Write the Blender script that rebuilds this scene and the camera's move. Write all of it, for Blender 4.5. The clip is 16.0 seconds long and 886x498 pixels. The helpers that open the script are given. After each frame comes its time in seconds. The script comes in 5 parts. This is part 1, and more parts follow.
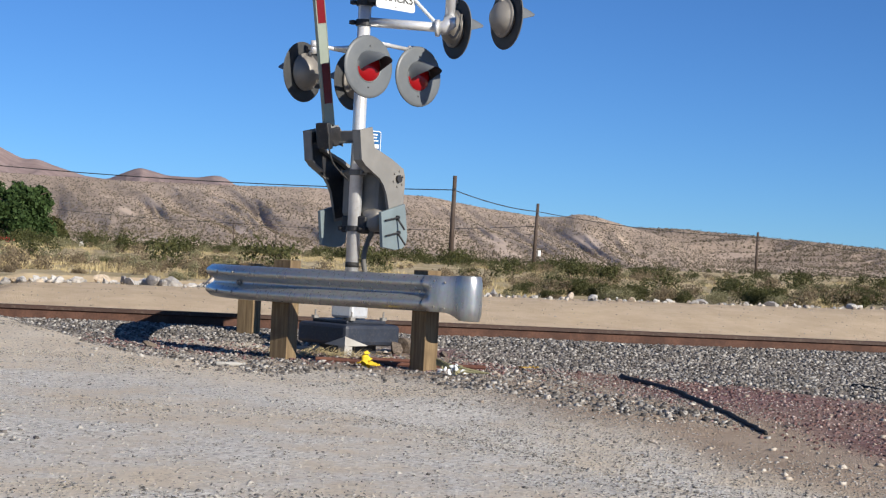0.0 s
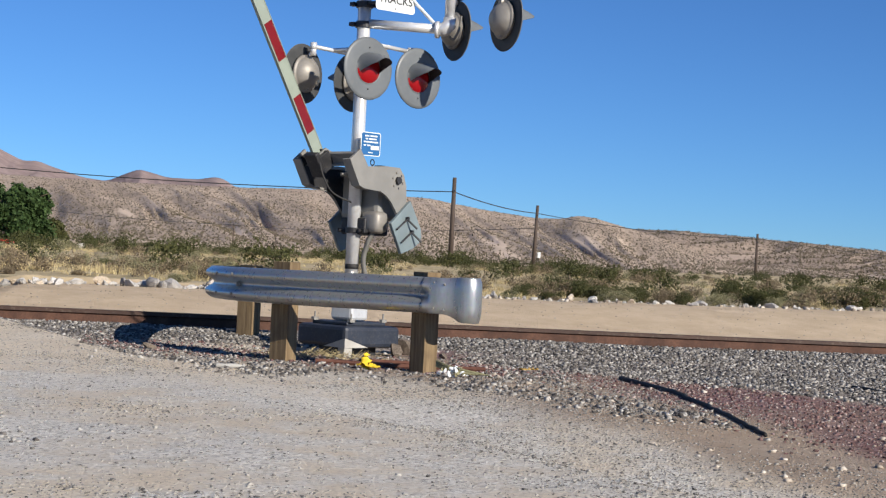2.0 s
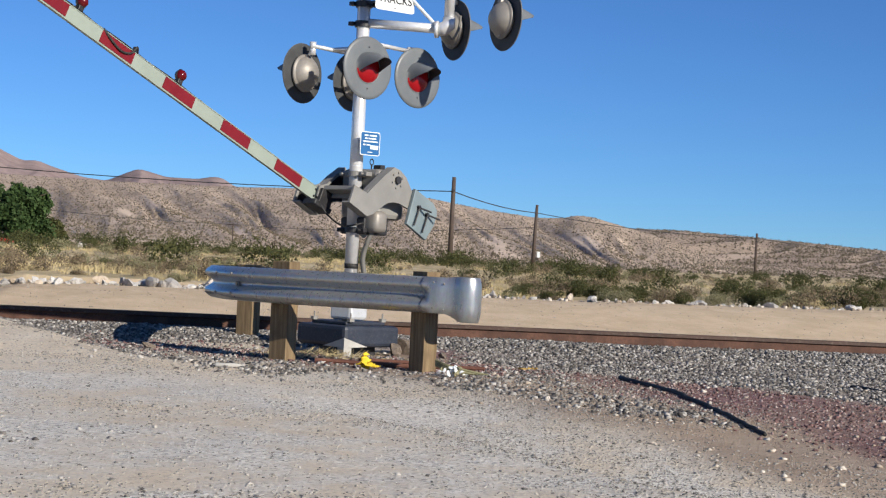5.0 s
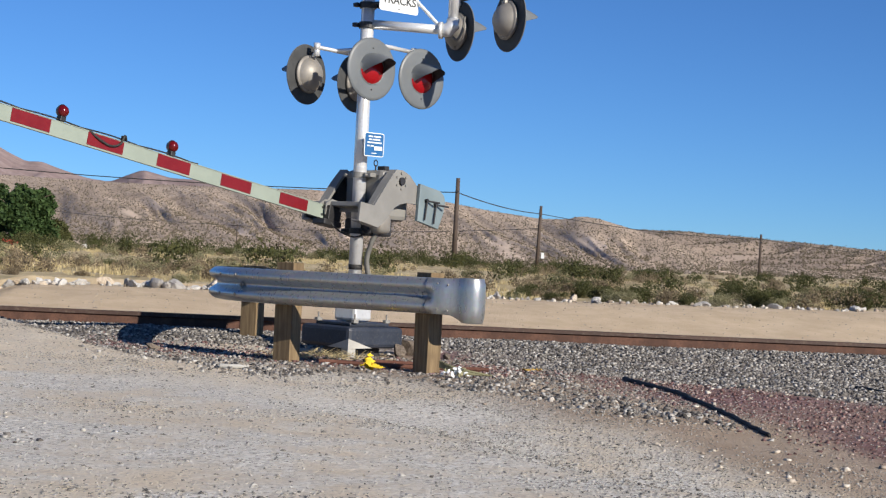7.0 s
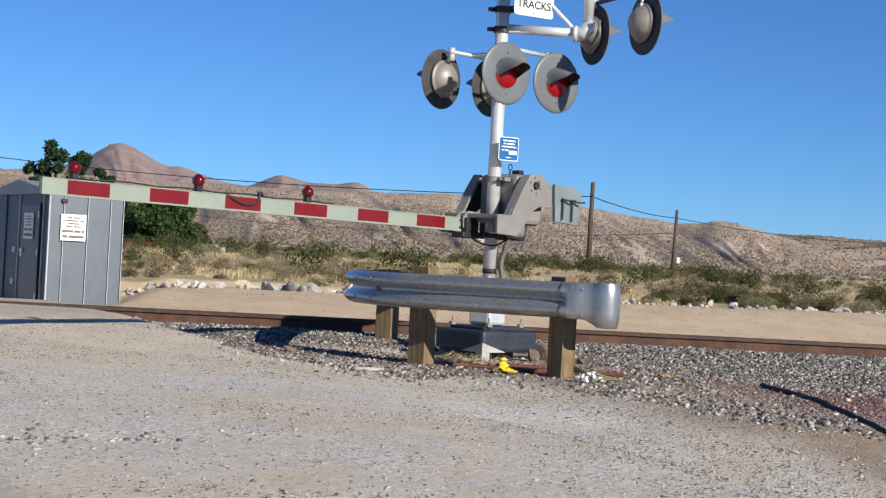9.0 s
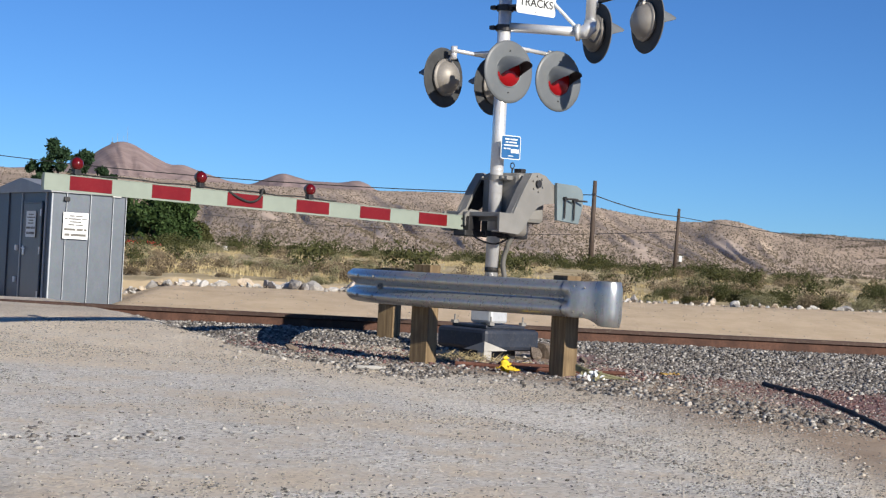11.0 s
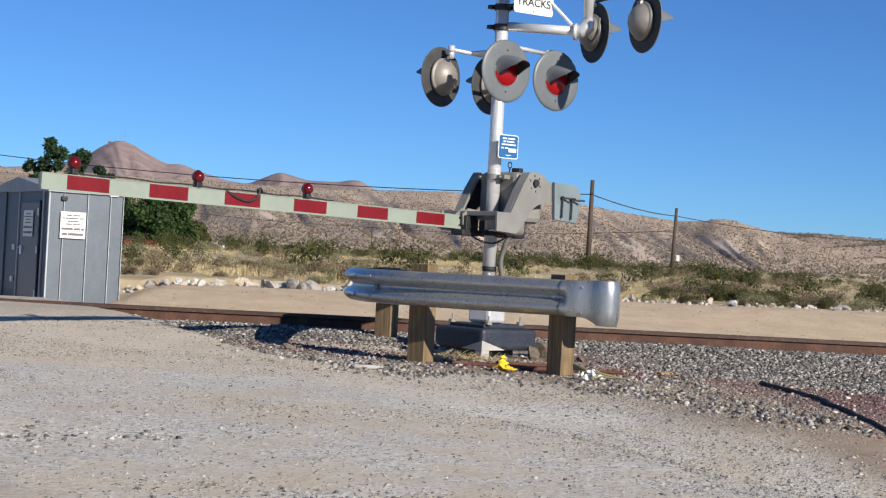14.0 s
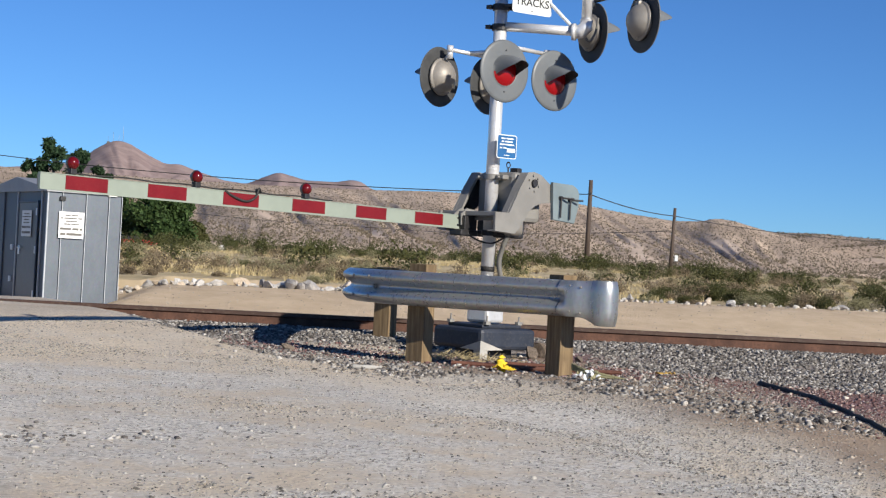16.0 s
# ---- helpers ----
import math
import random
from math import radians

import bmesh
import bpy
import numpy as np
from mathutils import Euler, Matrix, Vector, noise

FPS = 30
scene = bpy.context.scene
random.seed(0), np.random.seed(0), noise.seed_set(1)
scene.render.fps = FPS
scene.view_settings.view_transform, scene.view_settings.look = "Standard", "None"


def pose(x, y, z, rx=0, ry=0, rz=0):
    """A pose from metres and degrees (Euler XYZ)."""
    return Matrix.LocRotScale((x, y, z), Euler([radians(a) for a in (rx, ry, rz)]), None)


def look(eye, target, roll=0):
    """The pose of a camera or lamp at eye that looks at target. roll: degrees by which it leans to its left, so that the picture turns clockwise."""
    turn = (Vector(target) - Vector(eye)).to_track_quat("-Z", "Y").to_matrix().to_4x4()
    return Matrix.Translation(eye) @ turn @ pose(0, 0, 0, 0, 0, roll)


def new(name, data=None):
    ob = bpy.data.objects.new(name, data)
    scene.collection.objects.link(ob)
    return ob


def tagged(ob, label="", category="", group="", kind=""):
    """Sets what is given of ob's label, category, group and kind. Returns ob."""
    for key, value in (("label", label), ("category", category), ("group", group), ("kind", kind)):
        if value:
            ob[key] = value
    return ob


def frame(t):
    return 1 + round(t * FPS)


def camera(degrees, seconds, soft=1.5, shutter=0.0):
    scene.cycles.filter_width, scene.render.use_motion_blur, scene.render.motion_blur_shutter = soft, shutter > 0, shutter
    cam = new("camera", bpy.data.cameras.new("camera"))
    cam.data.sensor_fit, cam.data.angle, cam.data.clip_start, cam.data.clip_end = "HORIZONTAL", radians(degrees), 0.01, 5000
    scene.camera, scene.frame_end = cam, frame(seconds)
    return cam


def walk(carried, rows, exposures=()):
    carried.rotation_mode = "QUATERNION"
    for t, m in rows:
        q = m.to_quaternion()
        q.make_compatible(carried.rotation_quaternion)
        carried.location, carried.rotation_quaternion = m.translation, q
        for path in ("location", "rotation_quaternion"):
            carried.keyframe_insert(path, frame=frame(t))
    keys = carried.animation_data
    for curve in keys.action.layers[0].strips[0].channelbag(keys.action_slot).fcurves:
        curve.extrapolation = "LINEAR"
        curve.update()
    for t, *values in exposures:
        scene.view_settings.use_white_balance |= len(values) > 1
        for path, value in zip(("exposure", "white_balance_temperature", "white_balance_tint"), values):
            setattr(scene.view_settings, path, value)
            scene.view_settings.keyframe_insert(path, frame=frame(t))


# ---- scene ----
H = 0.89
cam = camera(31.28, 16.0, soft=1.25)
walk(cam, [
    (0, pose(0, 0, H, 90.696, -2.830, -0.032)), (0.5, pose(0, 0, H, 90.729, -2.830, -0.035)),
    (1, pose(0, 0, H, 90.758, -2.830, -0.035)), (1.5, pose(0, 0, H, 90.758, -2.830, -0.037)),
    (2, pose(0, 0, H, 90.761, -2.830, -0.044)), (2.5, pose(0, 0, H, 90.759, -2.830, -0.056)),
    (3, pose(0, 0, H, 90.757, -2.829, -0.061)), (3.5, pose(0, 0, H, 90.751, -2.829, -0.064)),
    (4, pose(0, 0, H, 90.745, -2.829, -0.064)), (6.5, pose(0, 0, H, 90.755, -2.829, -0.059)),
    (6.8, pose(0, 0, H, 90.765, -2.830, -0.018)), (7, pose(0, 0, H, 90.775, -2.825, 0.083)),
    (7.5, pose(0, 0, H, 90.768, -2.844, 1.070)), (8, pose(0, 0, H, 90.722, -2.907, 2.842)),
    (8.5, pose(0, 0, H, 90.696, -2.972, 4.057)), (9, pose(0, 0, H, 90.680, -3.012, 4.946)),
    (9.3, pose(0, 0, H, 90.662, -3.033, 5.078)), (11.3, pose(0, 0, H, 90.617, -3.040, 5.005)),
    (11.5, pose(0, 0, H, 90.615, -3.040, 4.995)), (12, pose(0, 0, H, 90.603, -3.039, 4.973)),
    (12.5, pose(0, 0, H, 90.599, -3.039, 4.960)), (13, pose(0, 0, H, 90.599, -3.039, 4.960)),
    (13.5, pose(0, 0, H, 90.599, -3.039, 4.947)), (14, pose(0, 0, H, 90.600, -3.039, 4.931)),
    (14.5, pose(0, 0, H, 90.605, -3.039, 4.910)), (15, pose(0, 0, H, 90.606, -3.039, 4.900)),
    (15.5, pose(0, 0, H, 90.603, -3.038, 4.888)), (16, pose(0, 0, H, 90.603, -3.038, 4.876)),
], exposures=[(0, 0.39), (16, 0.39)])

# ---- light: clear morning, sun from behind the camera's right shoulder ----
SUN_AZ = radians(45)    # from -y towards +x
SUN_EL = radians(24)
world = bpy.data.worlds.new("sky")
scene.world = world
world.use_nodes = True
wn = world.node_tree.nodes
wsky = wn.new("ShaderNodeTexSky")
wsky.sky_type = "NISHITA"
wsky.sun_disc = False
wsky.sun_elevation = SUN_EL
wsky.sun_rotation = math.pi - SUN_AZ
wsky.air_density, wsky.dust_density, wsky.ozone_density = 0.85, 0.0, 5.0
wsky.altitude = 1200
wtint = wn.new("ShaderNodeMix")
wtint.data_type, wtint.blend_type = "RGBA", "MULTIPLY"
wtint.inputs[0].default_value = 1.0
wtint.inputs[7].default_value = (0.60, 0.90, 1.22, 1)
world.node_tree.links.new(wsky.outputs[0], wtint.inputs[6])
world.node_tree.links.new(wtint.outputs[2], wn["Background"].inputs[0])
wn["Background"].inputs[1].default_value = 0.068
sun_dir = Vector((math.sin(SUN_AZ) * math.cos(SUN_EL), -math.cos(SUN_AZ) * math.cos(SUN_EL), math.sin(SUN_EL)))
sun_data = bpy.data.lights.new("sun", "SUN")
sun_data.energy, sun_data.angle, sun_data.color = 5.0, radians(0.53), (1.0, 0.93, 0.83)
sun = new("sun", sun_data)
sun.matrix_world = look(sun_dir * 50, (0, 0, 0))


# ---- materials ----
class Mat:
    """A small builder for node materials in object space."""

    def __init__(self, name, rough=0.7, metal=0.0, spec=0.4):
        self.m = bpy.data.materials.new(name)
        self.m.use_nodes = True
        self.t = self.m.node_tree
        self.b = self.t.nodes["Principled BSDF"]
        self.b.inputs["Roughness"].default_value = rough
        self.b.inputs["Metallic"].default_value = metal
        self.b.inputs["Specular IOR Level"].default_value = spec
        self.co = self.node("ShaderNodeNewGeometry").outputs["Position"]

    def node(self, kind, **values):
        n = self.t.nodes.new(kind)
        for k, v in values.items():
            n.inputs[k].default_value = v
        return n

    def link(self, a, b):
        self.t.links.new(a, b)

    def local(self):
        self.co = self.node("ShaderNodeTexCoord").outputs["Object"]
        return self

    def noise(self, scale, detail=4.0, rough=0.6, stretch=None):
        n = self.node("ShaderNodeTexNoise", Scale=scale, Detail=detail, Roughness=rough)
        src = self.co
        if stretch:
            mp = self.node("ShaderNodeMapping")
            mp.inputs["Scale"].default_value = stretch
            self.link(src, mp.inputs["Vector"])
            src = mp.outputs[0]
        self.link(src, n.inputs["Vector"])
        return n.outputs["Fac"]

    def voronoi(self, scale, feature="F1", out="Distance", stretch=None):
        n = self.node("ShaderNodeTexVoronoi", Scale=scale)
        n.feature = feature
        src = self.co
        if stretch:
            mp = self.node("ShaderNodeMapping")
            mp.inputs["Scale"].default_value = stretch
            self.link(src, mp.inputs["Vector"])
            src = mp.outputs[0]
        self.link(src, n.inputs["Vector"])
        return n.outputs[out]

    def ramp(self, fac, stops):
        n = self.node("ShaderNodeValToRGB")
        e = n.color_ramp.elements
        while len(e) < len(stops):
            e.new(0.5)
        for el, (p, c) in zip(e, stops):
            el.position = p
            el.color = (*c, 1) if len(c) == 3 else c
        self.link(fac, n.inputs[0])
        return n.outputs[0]

    def step(self, fac, lo, hi):
        n = self.node("ShaderNodeMapRange")
        n.interpolation_type = "SMOOTHSTEP"
        n.inputs["From Min"].default_value, n.inputs["From Max"].default_value = lo, hi
        self.link(fac, n.inputs["Value"])
        return n.outputs[0]

    def mix(self, fac, a, b, mode="MIX"):
        n = self.node("ShaderNodeMix")
        n.data_type, n.blend_type = "RGBA", mode
        for v, s in ((fac, n.inputs[0]), (a, n.inputs[6]), (b, n.inputs[7])):
            if isinstance(v, (int, float)):
                s.default_value = v
            elif isinstance(v, tuple):
                s.default_value = (*v, 1)
            else:
                self.link(v, s)
        return n.outputs[2]

    def math(self, op, a, b=0.5):
        n = self.node("ShaderNodeMath")
        n.operation = op
        for v, s in ((a, n.inputs[0]), (b, n.inputs[1])):
            if isinstance(v, (int, float)):
                s.default_value = v
            else:
                self.link(v, s)
        return n.outputs[0]

    def attr(self, name):
        n = self.node("ShaderNodeAttribute")
        n.attribute_name = name
        return n.outputs["Fac"]

    def random(self):
        return self.node("ShaderNodeObjectInfo").outputs["Random"]

    def island(self):
        return self.node("ShaderNodeNewGeometry").outputs["Random Per Island"]

    def color(self, c):
        if isinstance(c, tuple):
            self.b.inputs["Base Color"].default_value = (*c, 1)
        else:
            self.link(c, self.b.inputs["Base Color"])
        return self

    def rough(self, fac, lo, hi):
        self.link(self.math("ADD", self.math("MULTIPLY", fac, hi - lo), lo), self.b.inputs["Roughness"])
        return self

    def bump(self, fac, dist=0.01, strength=0.6):
        n = self.node("ShaderNodeBump", Strength=strength, Distance=dist)
        self.link(fac, n.inputs["Height"])
        self.link(n.outputs[0], self.b.inputs["Normal"])
        return self


def plain(name, c, rough=0.6, metal=0.0, vary=0.12, scale=6.0, grime=(0.25, 0.21, 0.16), amount=0.25, bump=0.002):
    """Paint or metal with grain, faint blotches and a little dust."""
    m = Mat(name, rough, metal).local()
    a = m.noise(scale, 5)
    b = m.noise(scale * 9, 4)
    lo = tuple(x * (1 - vary) for x in c)
    hi = tuple(min(1, x * (1 + vary)) for x in c)
    col = m.mix(m.step(a, 0.35, 0.65), lo, hi)
    col = m.mix(m.math("MULTIPLY", m.step(b, 0.5, 0.75), amount), col, grime)
    m.color(col).rough(a, max(0.05, rough - 0.1), min(1, rough + 0.12))
    if bump:
        m.bump(b, bump, 0.4)
    return m.m


def galvanised(name, base=0.55, rough=0.36, streak=(6, 6, 1.2), metal=0.85, tint=(0.97, 1.0, 1.0)):
    m = Mat(name, rough, metal).local()
    cells = m.voronoi(38, out="Color")
    a = m.noise(5, 5, stretch=streak)
    b = m.noise(60, 3)
    col = m.mix(m.step(a, 0.3, 0.7), tuple(base * 0.94 * q for q in tint), tuple(base * 1.08 * q for q in tint))
    col = m.mix(0.05, col, cells, "OVERLAY")
    col = m.mix(m.math("MULTIPLY", m.step(b, 0.58, 0.75), 0.25), col, (0.3, 0.27, 0.22))
    m.color(col).rough(a, rough - 0.08, rough + 0.14).bump(b, 0.0005, 0.05)
    return m.m


def wood(name, lo, hi, along=2):
    m = Mat(name, 0.8).local()
    st = [14.0, 14.0, 14.0]
    st[along] = 0.9
    a = m.noise(2.2, 6, 0.65, tuple(st))
    b = m.noise(3.0, 3)
    col = m.mix(m.step(a, 0.3, 0.7), lo, hi)
    col = m.mix(m.math("MULTIPLY", m.step(b, 0.55, 0.8), 0.4), col, tuple(x * 0.55 for x in lo))
    m.color(col).bump(a, 0.006, 0.6)
    return m.m


def rusty(name, lo=(0.07, 0.034, 0.023), hi=(0.16, 0.075, 0.047)):
    m = Mat(name, 0.82, 0.15)
    a = m.noise(3.5, 6, 0.7)
    b = m.noise(45, 4)
    col = m.mix(m.step(a, 0.35, 0.7), lo, hi)
    col = m.mix(m.math("MULTIPLY", m.step(b, 0.45, 0.7), 0.5), col, tuple(x * 0.6 for x in lo))
    m.color(col).bump(b, 0.004, 0.6)
    return m.m


def glow(name, c, strength):
    m = Mat(name, 0.25)
    m.color(c)
    m.b.inputs["Emission Color"].default_value = (*c, 1)
    m.b.inputs["Emission Strength"].default_value = strength
    return m.m


def stones(name, cols, rough=0.9):
    m = Mat(name, rough, 0.0, 0.25)
    r = m.island()
    stops = [(i / max(1, len(cols) - 1), c) for i, c in enumerate(cols)]
    col = m.ramp(r, stops)
    b = m.noise(40, 4)
    col = m.mix(m.math("MULTIPLY", m.step(b, 0.4, 0.7), 0.2), col, (0.30, 0.27, 0.23))
    m.color(col).bump(b, 0.004, 0.5)
    return m.m


def leaves(name, lo, hi, twig=None):
    m = Mat(name, 0.75, 0.0, 0.2)
    r = m.island()
    b = m.noise(0.9, 4)
    col = m.mix(r, lo, hi)
    col = m.mix(m.math("MULTIPLY", m.step(b, 0.45, 0.7), 0.5), col, twig or tuple(x * 0.6 for x in lo))
    m.color(col)
    m.b.inputs["Subsurface Weight"].default_value = 0.0
    return m.m


def ground_material():
    m = Mat("desert_ground", 0.95, 0.0, 0.15)
    big = m.noise(0.35, 5, 0.6)
    mid = m.noise(1.7, 6, 0.7)
    fine = m.noise(28, 5, 0.75)
    grit = m.voronoi(55, out="Color")
    gritd = m.voronoi(55)
    pebble = m.voronoi(24, out="Color")
    bw = m.node("ShaderNodeRGBToBW")
    m.link(grit, bw.inputs[0])
    gv = bw.outputs[0]
    bw2 = m.node("ShaderNodeRGBToBW")
    m.link(pebble, bw2.inputs[0])
    pv = bw2.outputs[0]
    # tan dust with grey gravel drifts
    dust = m.mix(m.step(mid, 0.3, 0.7), (0.61, 0.515, 0.39), (0.70, 0.605, 0.47))
    gravel = m.ramp(gv, [(0.0, (0.14, 0.13, 0.115)), (0.3, (0.46, 0.435, 0.385)), (0.55, (0.64, 0.605, 0.54)), (1.0, (0.80, 0.765, 0.70))])
    drift = m.math("MULTIPLY", m.step(m.math("ADD", m.math("MULTIPLY", big, 0.6), m.math("MULTIPLY", mid, 0.4)), 0.40, 0.54), m.attr("gravel"))
    speck = m.mix(m.math("MULTIPLY", m.step(gv, 0.62, 0.72), 0.5), dust, (0.30, 0.25, 0.20))
    near = m.mix(m.math("MULTIPLY", drift, m.step(fine, 0.3, 0.5)), speck, gravel)
    # dirt on the bank and field
    sand = m.mix(m.step(mid, 0.3, 0.7), (0.50, 0.385, 0.255), (0.60, 0.475, 0.33))
    sand = m.mix(m.math("MULTIPLY", m.step(fine, 0.6, 0.75), 0.4), sand, (0.26, 0.2, 0.14))
    field = m.mix(m.step(big, 0.4, 0.6), (0.42, 0.335, 0.19), (0.53, 0.43, 0.27))
    field = m.mix(m.math("MULTIPLY", m.step(mid, 0.5, 0.65), 0.6), field, (0.24, 0.22, 0.11))
    # ballast bed and reddish cinders
    bed = m.ramp(pv, [(0.0, (0.05, 0.045, 0.04)), (0.5, (0.20, 0.18, 0.165)), (1.0, (0.42, 0.40, 0.37))])
    red = m.ramp(pv, [(0.0, (0.10, 0.06, 0.055)), (0.5, (0.19, 0.105, 0.098)), (1.0, (0.32, 0.21, 0.195))])
    earth = m.mix(m.step(mid, 0.3, 0.7), (0.26, 0.185, 0.13), (0.375, 0.285, 0.20))
    asphalt = m.mix(m.step(mid, 0.3, 0.7), (0.20, 0.19, 0.175), (0.30, 0.28, 0.25))
    col = m.mix(m.attr("sand"), near, sand)
    col = m.mix(m.attr("field"), col, field)
    col = m.mix(m.attr("earth"), col, earth)
    col = m.mix(m.attr("ballast"), col, bed)
    col = m.mix(m.attr("red"), col, red)
    col = m.mix(m.attr("asphalt"), col, asphalt)
    m.color(col)
    hgt = m.math("ADD", m.math("MULTIPLY", gritd, -0.2), m.math("ADD", m.math("MULTIPLY", fine, 1.1), mid))
    m.bump(hgt, 0.024, 0.7)
    return m.m


def hill_material(name, base, pale, scrub, dot=0.16, amount=0.8):
    m = Mat(name, 0.95, 0.0, 0.1)
    a = m.noise(0.012, 6, 0.6)
    b = m.noise(0.05, 6, 0.7)
    c = m.noise(dot * 0.6, 2)
    d = m.voronoi(dot)
    col = m.mix(m.step(a, 0.35, 0.65), base, pale)
    col = m.mix(m.math("MULTIPLY", m.step(b, 0.5, 0.75), 0.6), col, tuple(x * 0.7 for x in base))
    col = m.mix(m.attr("bare"), col, tuple(min(1, x * 1.25) for x in pale))
    keep = m.math("MULTIPLY", m.math("SUBTRACT", 1.0, m.step(d, 0.18, 0.42)), m.step(c, 0.3, 0.5))
    keep = m.math("MULTIPLY", keep, m.math("SUBTRACT", 1.0, m.math("MULTIPLY", m.attr("bare"), 0.85)))
    col = m.mix(m.math("MULTIPLY", keep, amount), col, scrub)
    m.color(col).bump(b, 4.0, 0.6)
    return m.m


M = {
    "ground": ground_material(),
    "hill": hill_material("scrub_hillside", (0.37, 0.29, 0.222), (0.50, 0.395, 0.305), (0.10, 0.085, 0.062), 0.55),
    "ridge": hill_material("dark_ridge", (0.27, 0.21, 0.165), (0.37, 0.29, 0.225), (0.085, 0.072, 0.055), 0.32, 1.0),
    "mountain": hill_material("bare_mountain", (0.27, 0.20, 0.185), (0.35, 0.27, 0.245), (0.2, 0.15, 0.13), 0.02, 0.3),
    "alu": plain("aluminium_pipe", (0.72, 0.72, 0.71), 0.32, 0.45, 0.06, 3, amount=0.18, bump=0.0006),
    "grey_paint": plain("grey_painted_steel", (0.225, 0.218, 0.20), 0.55, 0.1, 0.08, 4, amount=0.22),
    "weight": plain("blue_grey_paint", (0.18, 0.225, 0.235), 0.5, 0.1, 0.08, 4, amount=0.25),
    "dark": plain("black_painted_steel", (0.022, 0.022, 0.024), 0.5, 0.0, 0.3, 5, amount=0.12),
    "disc": plain("grey_disc_enamel", (0.125, 0.136, 0.142), 0.42, 0.0, 0.07, 3, amount=0.12, bump=0.0006),
    "disc_back": plain("dark_disc_back", (0.045, 0.047, 0.048), 0.7, 0.0, 0.2, 4, amount=0.04),
    "housing": plain("cast_lamp_housing", (0.27, 0.25, 0.22), 0.5, 0.3, 0.1, 5, amount=0.3),
    "lens": glow("red_lens", (0.25, 0.005, 0.008), 0.03),
    "lamp_red": plain("dark_red_lens", (0.10, 0.003, 0.005), 0.15, 0.0, 0.1, 20, amount=0.03, bump=0.0),
    "white": plain("white_sheeting", (0.66, 0.68, 0.67), 0.4, 0.0, 0.03, 5, amount=0.06, bump=0.0),
    "sheet_pale": plain("retroreflective_white", (0.255, 0.29, 0.24), 0.35, 0.0, 0.04, 8, amount=0.10, bump=0.0),
    "sheet_red": plain("retroreflective_red", (0.155, 0.006, 0.009), 0.35, 0.0, 0.07, 8, amount=0.08, bump=0.0),
    "blue": plain("blue_sign", (0.008, 0.10, 0.27), 0.4, 0.0, 0.05, 8, amount=0.08, bump=0.0),
    "ink": plain("black_lettering", (0.02, 0.02, 0.02), 0.5, 0.0, 0.1, 20, amount=0.0, bump=0.0),
    "galv": galvanised("galvanised_beam", 0.37, 0.27, metal=0.74),
    "galv_shed": galvanised("galvanised_sheet", 0.135, 0.5, (1.5, 1.5, 0.6), tint=(0.92, 1.05, 1.2)),
    "post": wood("weathered_timber", (0.125, 0.083, 0.042), (0.25, 0.178, 0.095)),
    "pole": wood("creosoted_pole", (0.045, 0.032, 0.025), (0.10, 0.072, 0.054)),
    "sleeper": wood("old_sleeper", (0.05, 0.04, 0.03), (0.12, 0.095, 0.07), 0),
    "rust": rusty("rusty_rail", (0.07, 0.034, 0.023), (0.135, 0.066, 0.043)),
    "rust_red": rusty("rusty_scrap", (0.12, 0.05, 0.035), (0.2, 0.09, 0.06)),
    "railtop": plain("worn_rail_head", (0.06, 0.034, 0.025), 0.6, 0.15, 0.15, 3, amount=0.3),
    "concrete": plain("pale_concrete", (0.40, 0.385, 0.35), 0.85, 0.0, 0.1, 8, amount=0.3),
    "rubber": plain("black_rubber", (0.02, 0.02, 0.02), 0.7, 0.0, 0.3, 8, amount=0.25),
    "conduit": plain("grey_conduit", (0.13, 0.125, 0.11), 0.6, 0.0, 0.1, 8, amount=0.3),
    "wire": plain("dark_wire", (0.03, 0.03, 0.03), 0.6, 0.0, 0.1, 1, amount=0.0, bump=0.0),
    "ballast": stones("ballast_stone", [(0.035, 0.031, 0.028), (0.10, 0.09, 0.082), (0.165, 0.152, 0.138), (0.25, 0.235, 0.215), (0.46, 0.44, 0.405)]),
    "red_ballast": stones("red_cinder_stone", [(0.065, 0.032, 0.03), (0.14, 0.072, 0.068), (0.20, 0.115, 0.107), (0.46, 0.38, 0.34)]),
    "gravel": stones("road_gravel", [(0.07, 0.065, 0.058), (0.20, 0.187, 0.165), (0.31, 0.292, 0.26), (0.40, 0.378, 0.34)]),
    "tan_stone": stones("tan_field_stone", [(0.16, 0.13, 0.10), (0.34, 0.28, 0.22), (0.46, 0.40, 0.33), (0.58, 0.53, 0.46)]),
    "navy": plain("shade_darkened_navy", (0.022, 0.028, 0.042), 0.5, 0.0, 0.15, 5, amount=0.15),
    "seam": plain("bright_sheet_edge", (0.40, 0.43, 0.45), 0.5, 0.1, 0.08, 4, amount=0.2),
    "brown_rock": plain("brown_field_rock", (0.17, 0.135, 0.105), 0.9, 0.0, 0.3, 7, amount=0.4, bump=0.02),
    "boulder": None,
}


